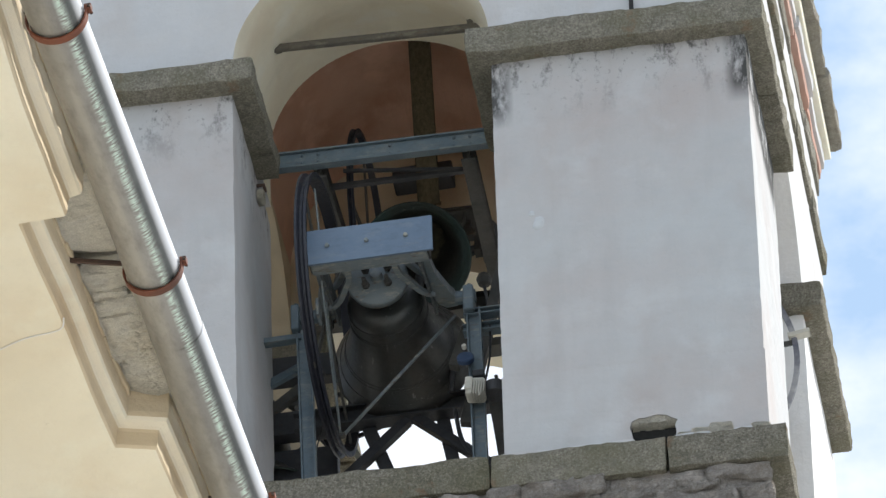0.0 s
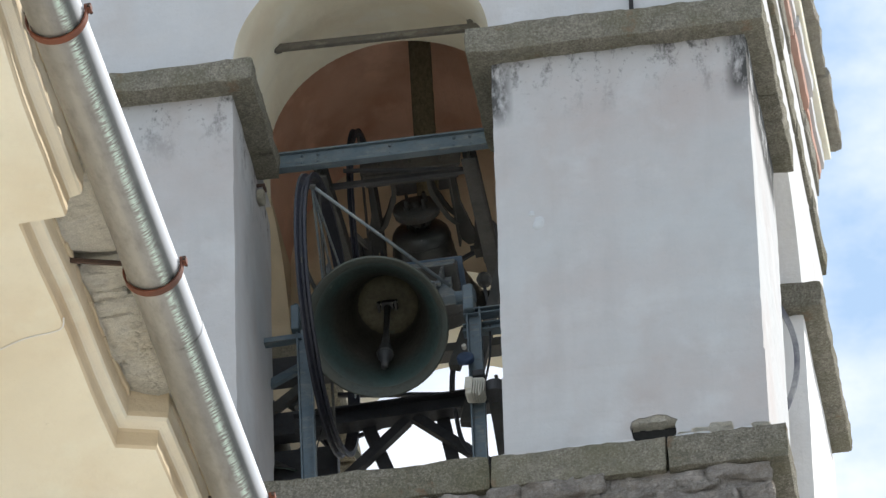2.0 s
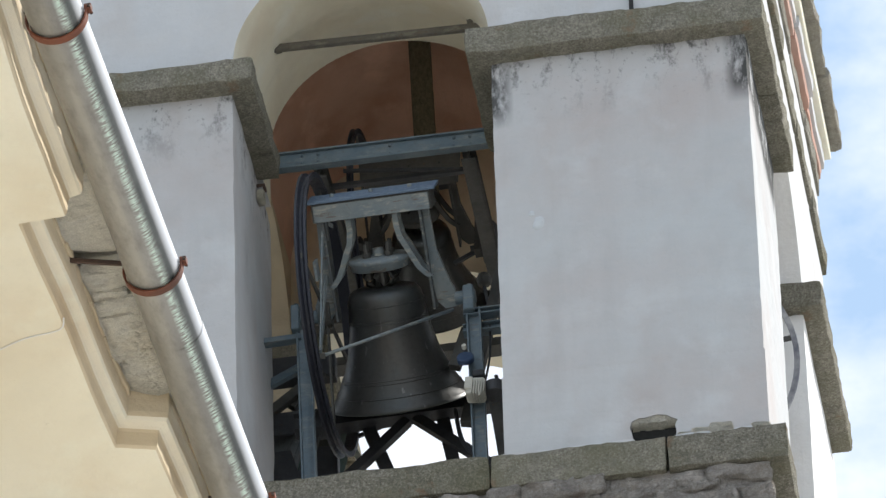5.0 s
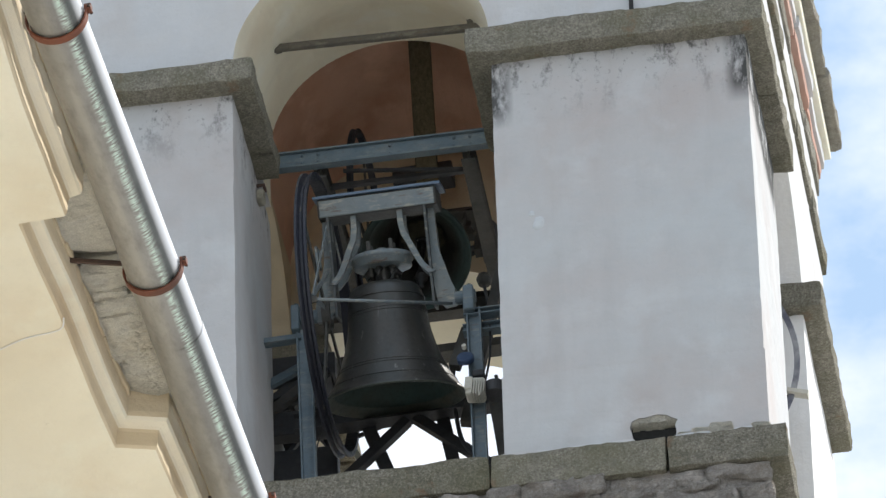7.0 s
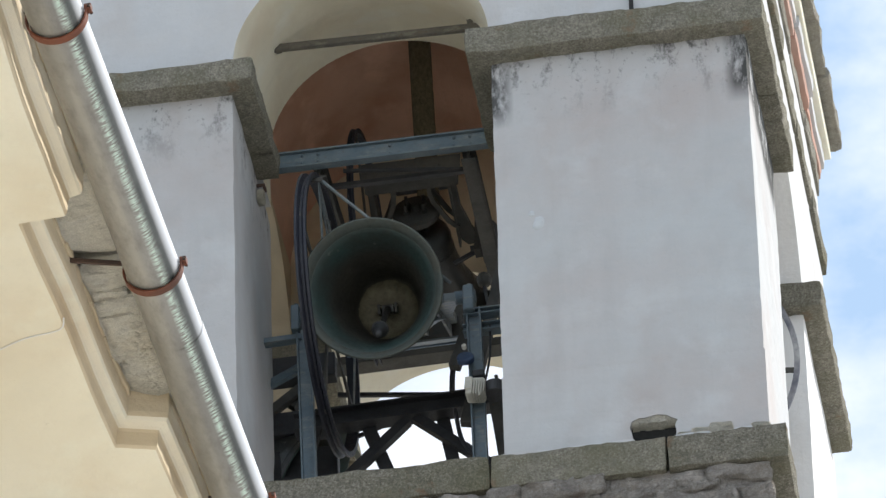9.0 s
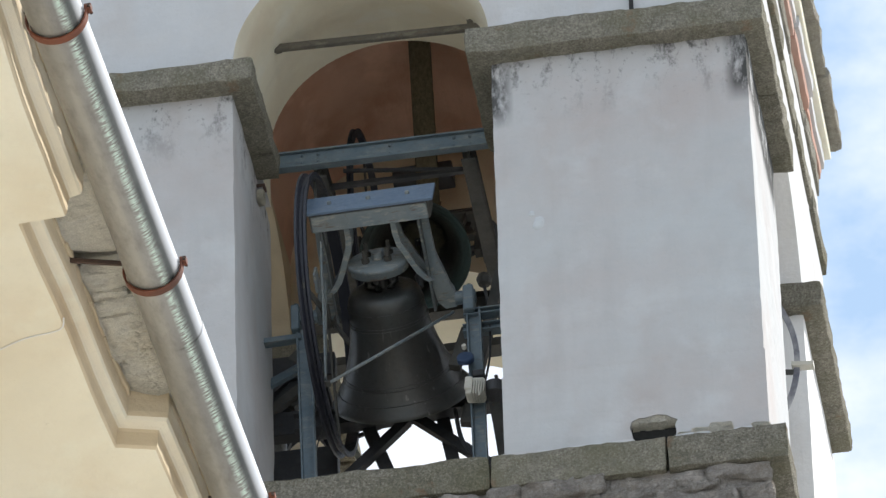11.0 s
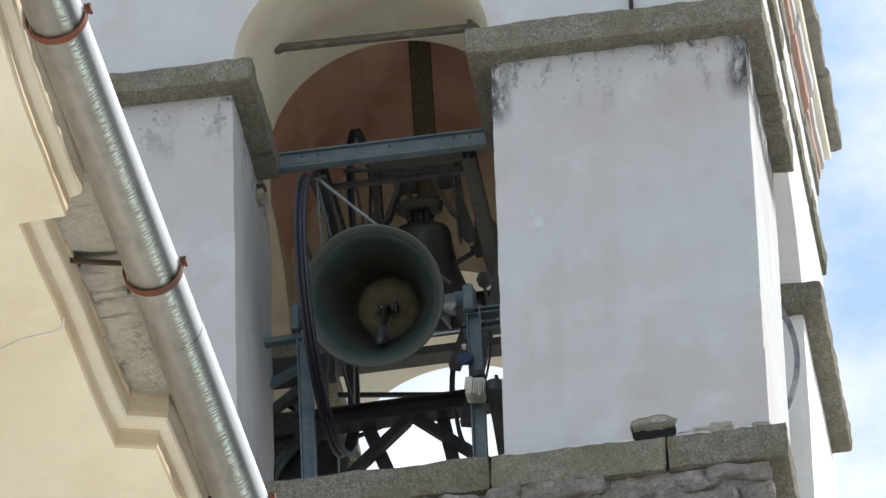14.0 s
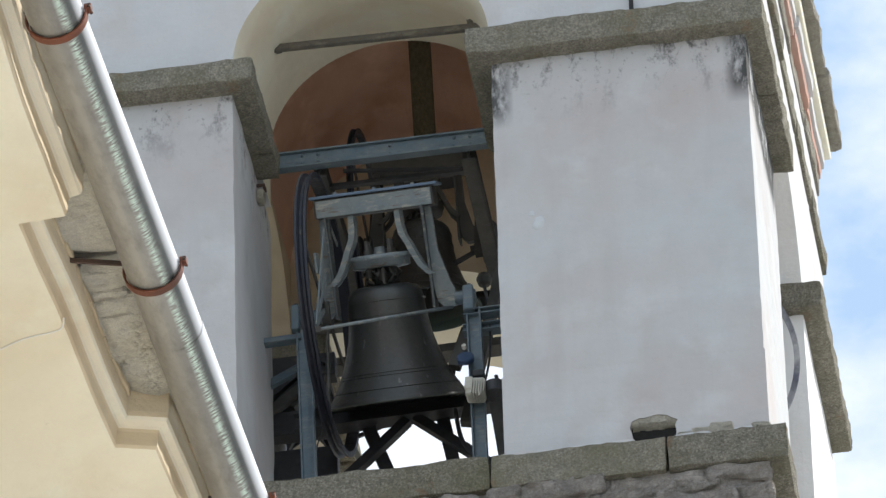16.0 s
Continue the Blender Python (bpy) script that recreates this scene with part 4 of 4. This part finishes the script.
for bx in (-1.45, 0.52):
    br = thing("wall_bearing", (bx, 1.66, 1.4), "dark iron bearing brackets fixed in the arch jambs", "bracket", "side bearings")
    zc = 1.5 if bx < 0 else 1.72
    part("bracket", box(bx - 0.06, bx + 0.06, 1.06, 1.36, zc - 0.12, zc - 0.02, 0.008), DARK, br)
    part("bracket", box(bx - 0.06, bx + 0.06, 1.97, 2.3, zc - 0.12, zc - 0.02, 0.008), DARK, br)
at_local("rim_clamp", bar((0.12, -0.616 * 0.70, -0.788 * 0.70), (0.12, -0.616 * 0.81, -0.788 * 0.81), 0.05, 0.026, 0.004), MOTOR, BELL_D, "pale clamp on the wheel rim")
carrier = thing("bell_bearer", (-0.605, 1.75, 2.6), "dull iron bearers under the small bell", "bearer")
for x in (-0.945, -0.265):
    part("bearer", box(x - 0.04, x + 0.04, 1.66, 1.84, 2.565, 2.66, 0.008), DULL, carrier)
    hubm = lathe([(0, 0.045), (0.05, 0.045), (0.07, 0.03), (0.07, -0.03), (0.05, -0.045), (0, -0.045)], 24)
    bmesh.ops.transform(hubm, matrix=Matrix.Translation((x, 1.75, 2.68)) @ Matrix.Rotation(radians(90), 4, "Y"), verts=hubm.verts)
    part("pillow_block", hubm, DARK, carrier)
part("lever", bar((-0.305, 1.72, 2.86), (-0.31, 1.66, 2.5), 0.03, 0.05, 0.004), DULL, carrier)
part("lever_arm", bar((-0.3, 1.7, 2.56), (-0.44, 1.72, 2.5), 0.016, 0.018, 0.002), DARK, carrier)
part("lever_bolt", tube([(-0.35, 1.66, 2.535), (-0.26, 1.66, 2.545)], 0.014, 8), DARK, carrier)


# ---- church beside the tower: eave, cornice and gutter ----
CH = Matrix.Translation((0.637, -12.512, -8.38 + Z)) @ Matrix.Rotation(radians(-3.525), 4, "Z")


def church_thing(name, label, category, kind="", group=""):
    ob = new(name)
    ob.matrix_world = CH
    return tagged(ob, label, category, group, kind)


STEPS = [(0.0, 0.1), (0.002, 0.02), (0.005, 0.004), (0.012, -0.004), (0.034, -0.006), (0.042, -0.009), (0.046, -0.018), (0.05, -0.062), (0.056, -0.07), (0.066, -0.072)]   # inset and height of the two fascias


def skew(v):
    """The breaks in the eave run slightly askew to the wall."""
    return 0.36 * (v + 0.295)


def eave_strip(path, low, bm):
    """Fascias and soffit along a path of (v, u, sign of the inset along u)."""
    cols = []
    for v, u, k in path:
        col = [(v - d, u + skew(v) + k * d, z + low * min(1, d / 0.06)) for d, z in STEPS]
        vv, uu, zz = col[-1]
        col += [(-1.15, uu, zz), (-1.15, uu, -14.0)]
        cols.append([bm.verts.new(p) for p in col])
    for a, b in zip(cols, cols[1:]):
        for i in range(len(a) - 1):
            f = bm.faces.new((a[i], a[i + 1], b[i + 1], b[i]))
            f.material_index = 1 if i in (0, 1, 5, 6, 7) else 2 if i in (2, 3, 4) else 0
    return cols


church = church_thing("church_wall", "cream plaster church wall with a stepped eave cornice", "wall", "structure")
bm = bmesh.new()
wave = [-0.32 - 0.14 * k for k in range(41)]
ends = eave_strip([(-0.152 + 0.022 * min(1.6, max(0.0, (-0.4 - u) / 0.65)) ** 1.4 + 0.0025 * math.sin(u * 9), u - 0.045, 0) for u in wave], -0.006, bm)
bm.faces.new(ends[0] + [bm.verts.new((-1.7, ends[0][-1].co.y, -14.0)), bm.verts.new((-1.7, ends[0][-1].co.y, 0.1))])
at_local("cornice_section", bm, (CHURCH, FASCIA, LEDGE), church)
bm = bmesh.new()
mid_run = [(-0.293 + 0.003 * math.sin(u * 8), u, 0) for u in (-0.6, -0.3, -0.1, 0.1, 0.25, 0.4, 0.55, 0.66)]
low_run = [(-0.178 + 0.003 * math.sin(u * 7), u, 0) for u in (0.9, 1.1, 1.3, 1.6, 2.2, 3.0, 5.0)]
eave_strip(mid_run + [(-0.293, 0.768, 1), (-0.178, 0.768, 1)] + low_run, 0.0, bm)
at_local("cornice_section", bm, (CHURCH, FASCIA, LEDGE), church)
at_local("wall_core", box(-1.7, -1.152, -6.0, 5.0, -14.0, 0.1), CHURCH, church)
eave = church_thing("eave", "rough grey stone slabs that form the church eave", "eave", "structure")
for i, (u0, u1) in enumerate(((-6, -4.2), (-4.19, -2.6), (-2.59, -1.1), (-1.09, 0.085), (0.165, 1.32), (1.33, 2.6), (2.61, 5))):
    at_local("slab", rough_block(-0.75, -0.085 + 0.02 * (i % 2), u0, u1, 0.082 + 0.006 * (i % 3), 0.17, 0.035, 0.03, 0.03, 80 + i), EAVE, eave)
rng_o = random.Random(4)
for run, v, u0, u1 in ((0, -0.293, -0.2, 0.75), (1, -0.178, 0.84, 2.0), (2, -0.15, -1.5, -0.42)):
    u = u0
    while u < u1:
        d = rng_o.uniform(0.03, 0.1)
        w = v + rng_o.uniform(-0.003, 0.004) + (0.012 if run == 2 and u < -0.8 else 0)
        at_local("mortar_crumb", rough_block(w - 0.006, w + 0.006, u, u + d, 0.066 + rng_o.uniform(0, 0.008), 0.1, 0.012, 0.006, 0.005, int(u * 100) + 400), FASCIA, eave)
        u += d * rng_o.uniform(0.85, 1.1)
rng_e = random.Random(11)
for i in range(26):
    u, v = rng_e.uniform(0.32, 0.84), rng_e.uniform(-0.26, -0.1)
    w, d = rng_e.uniform(0.02, 0.06), rng_e.uniform(0.05, 0.16)
    at_local("mortar_lump", rough_block(v - w, v + w, u - d / 2, u + d / 2, 0.07 + rng_e.uniform(0, 0.01), 0.12, 0.012, 0.012, 0.012, 300 + i), EAVE, eave)
at_local("slab_bed", box(-0.75, -0.07, -6, 5, 0.165, 0.2), SLAB, eave)
at_local("roof_slope", box(-9, -0.5, -6, 5, 0.1, 0.2, 0, None, Matrix.Rotation(radians(20), 4, "Y")), SLAB, eave)


def gutter():
    g = church_thing("gutter", "weathered zinc gutter under the church eave in rusty straps", "gutter")
    g.matrix_world = CH @ Matrix.Rotation(radians(0.95), 4, "Z")
    r, c = 0.08, -0.046
    ang = [radians(a) for a in range(-208, 33, 8)]

    def skin(rad):
        """Round trough that ends in a small rolled bead."""
        curve = [(c + rad * math.cos(a), rad * math.sin(a)) for a in ang]
        x, z = curve[-1]
        return curve + [(x - 0.006, z + 0.007), (x - 0.014, z + 0.006), (x - 0.016, z - 0.002)]

    for u0, u1, rr in ((-6.0, 0.42, r), (0.39, 5.0, r + 0.0014)):
        bm = bmesh.new()
        line = skin(rr) + skin(rr - 0.003)[::-1]
        lo, hi = ([bm.verts.new((x, u, z)) for x, z in line] for u in (u0, u1))
        for k in range(len(line)):
            n = (k + 1) % len(line)
            bm.faces.new((lo[k], lo[n], hi[n], hi[k]))
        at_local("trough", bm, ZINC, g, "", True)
    for u in (-2.32, -1.108, 0.093, 1.3, 2.48):
        bm = bmesh.new()
        a0 = [radians(a) for a in range(-190, 9, 6)]
        rows = []
        for du in (-0.013, 0.013):
            pair = []
            for rad in (r + 0.004, r + 0.0095):
                line = [(c + rad * math.cos(a), rad * math.sin(a)) for a in a0]
                pair.append([bm.verts.new((x, u + du, z)) for x, z in line])
            rows.append(pair)
        a0 = rows[0][0]
        for k in range(len(a0) - 1):
            for e in (0, 1):
                bm.faces.new((rows[e][0][k], rows[e][0][k + 1], rows[e][1][k + 1], rows[e][1][k]))
            for q in (0, 1):
                bm.faces.new((rows[0][q][k], rows[0][q][k + 1], rows[1][q][k + 1], rows[1][q][k]))
        st = at_local("strap", bm, RUST, g, "rusty iron strap")
        at_local("ear", box(c + r + 0.001, c + r + 0.022, u - 0.012, u + 0.012, 0.004, 0.026, 0.003), RUST, st)
        at_local("ear_bolt", tube([(c + r + 0.016, u - 0.02, 0.014), (c + r + 0.016, u + 0.022, 0.014)], 0.005, 8), OLDRUST, st, "dark bolt through the ear")
        at_local("strap_arm", bar((-0.34, u - 0.03, 0.068), (c - r, u + 0.02, 0.05), 0.009, 0.016, 0.002), OLDRUST, st)
    return g


gutter()

# thin tube that stands in for a white line on the soffit
wire = church_thing("wire", "thin pale strand for a white line under the church eave", "wire")
at_local("strand", tube(bend([(-0.66, 0.31, -0.074), (-0.556, 0.262, -0.074), (-0.469, 0.228, -0.074), (-0.362, 0.212, -0.074), (-0.335, 0.16, -0.074)]), 0.0026, 6), LIT_WHITE, wire)


# ---- what moves ----
def swing(w, c1, c2, th, om, step=0.25):
    """Angles of a slowing pendulum in degrees, every step seconds."""
    out, th, om, dt = [], radians(th), radians(om), 0.005
    n = int(16.0 / dt)
    for i in range(n + 1):
        if i % int(step / dt) == 0:
            out.append((i * dt, math.degrees(th)))
        om += dt * (-w * w * math.sin(th) - c1 * om - c2 * om * abs(om))
        th += dt * om
    return out


def clap(a, s, lim=27):
    return Matrix.Translation((0, 0, 0.03 * s)) @ Matrix.Rotation(radians(lim * math.tanh(a / 20)), 4, "X")


AXLE = -1.4      # the axle is not quite square to the front


def motions():
    a = swing(1.2545, 0.0405, 0.01124, -92.4, -4.08)
    walk(BELL_A, [(t, pose(PIV[0], PIV[1], PIV[2] + Z, -x, 0, AXLE)) for t, x in a])
    walk(CLAP_A, [(t, clap(x, 1.0)) for t, x in a])
    b = [(k * 0.25, -15 + (74 - 1.2 * k * 0.25) * math.cos(2 * math.pi * (k * 0.25 - 3.44) / 3.87)) for k in range(65)]
    walk(BELL_B, [(t, pose(-0.605, 1.75, 2.68 + Z, -x)) for t, x in b])
    walk(CLAP_B, [(t, clap(x, 0.8)) for t, x in b])
    c = [(k * 0.25, (70 - 1.2 * k * 0.25) * math.cos(2 * math.pi * (k * 0.25 - 1.0) / 4.2)) for k in range(65)]
    walk(BELL_C, [(t, pose(-1.45, 1.68, 1.5 + Z, -x, 0, 90)) for t, x in c])
    walk(CLAP_C, [(t, clap(x, 0.8)) for t, x in c])
    d = [(k * 0.25, (62 - 0.6 * k * 0.25) * math.cos(2 * math.pi * (k * 0.25 - 0.02) / 3.77)) for k in range(65)]
    walk(BELL_D, [(t, pose(0.52, 1.66, 1.72 + Z, -x, 0, 90)) for t, x in d])
    walk(CLAP_D, [(t, clap(x, 0.8)) for t, x in d])


motions()
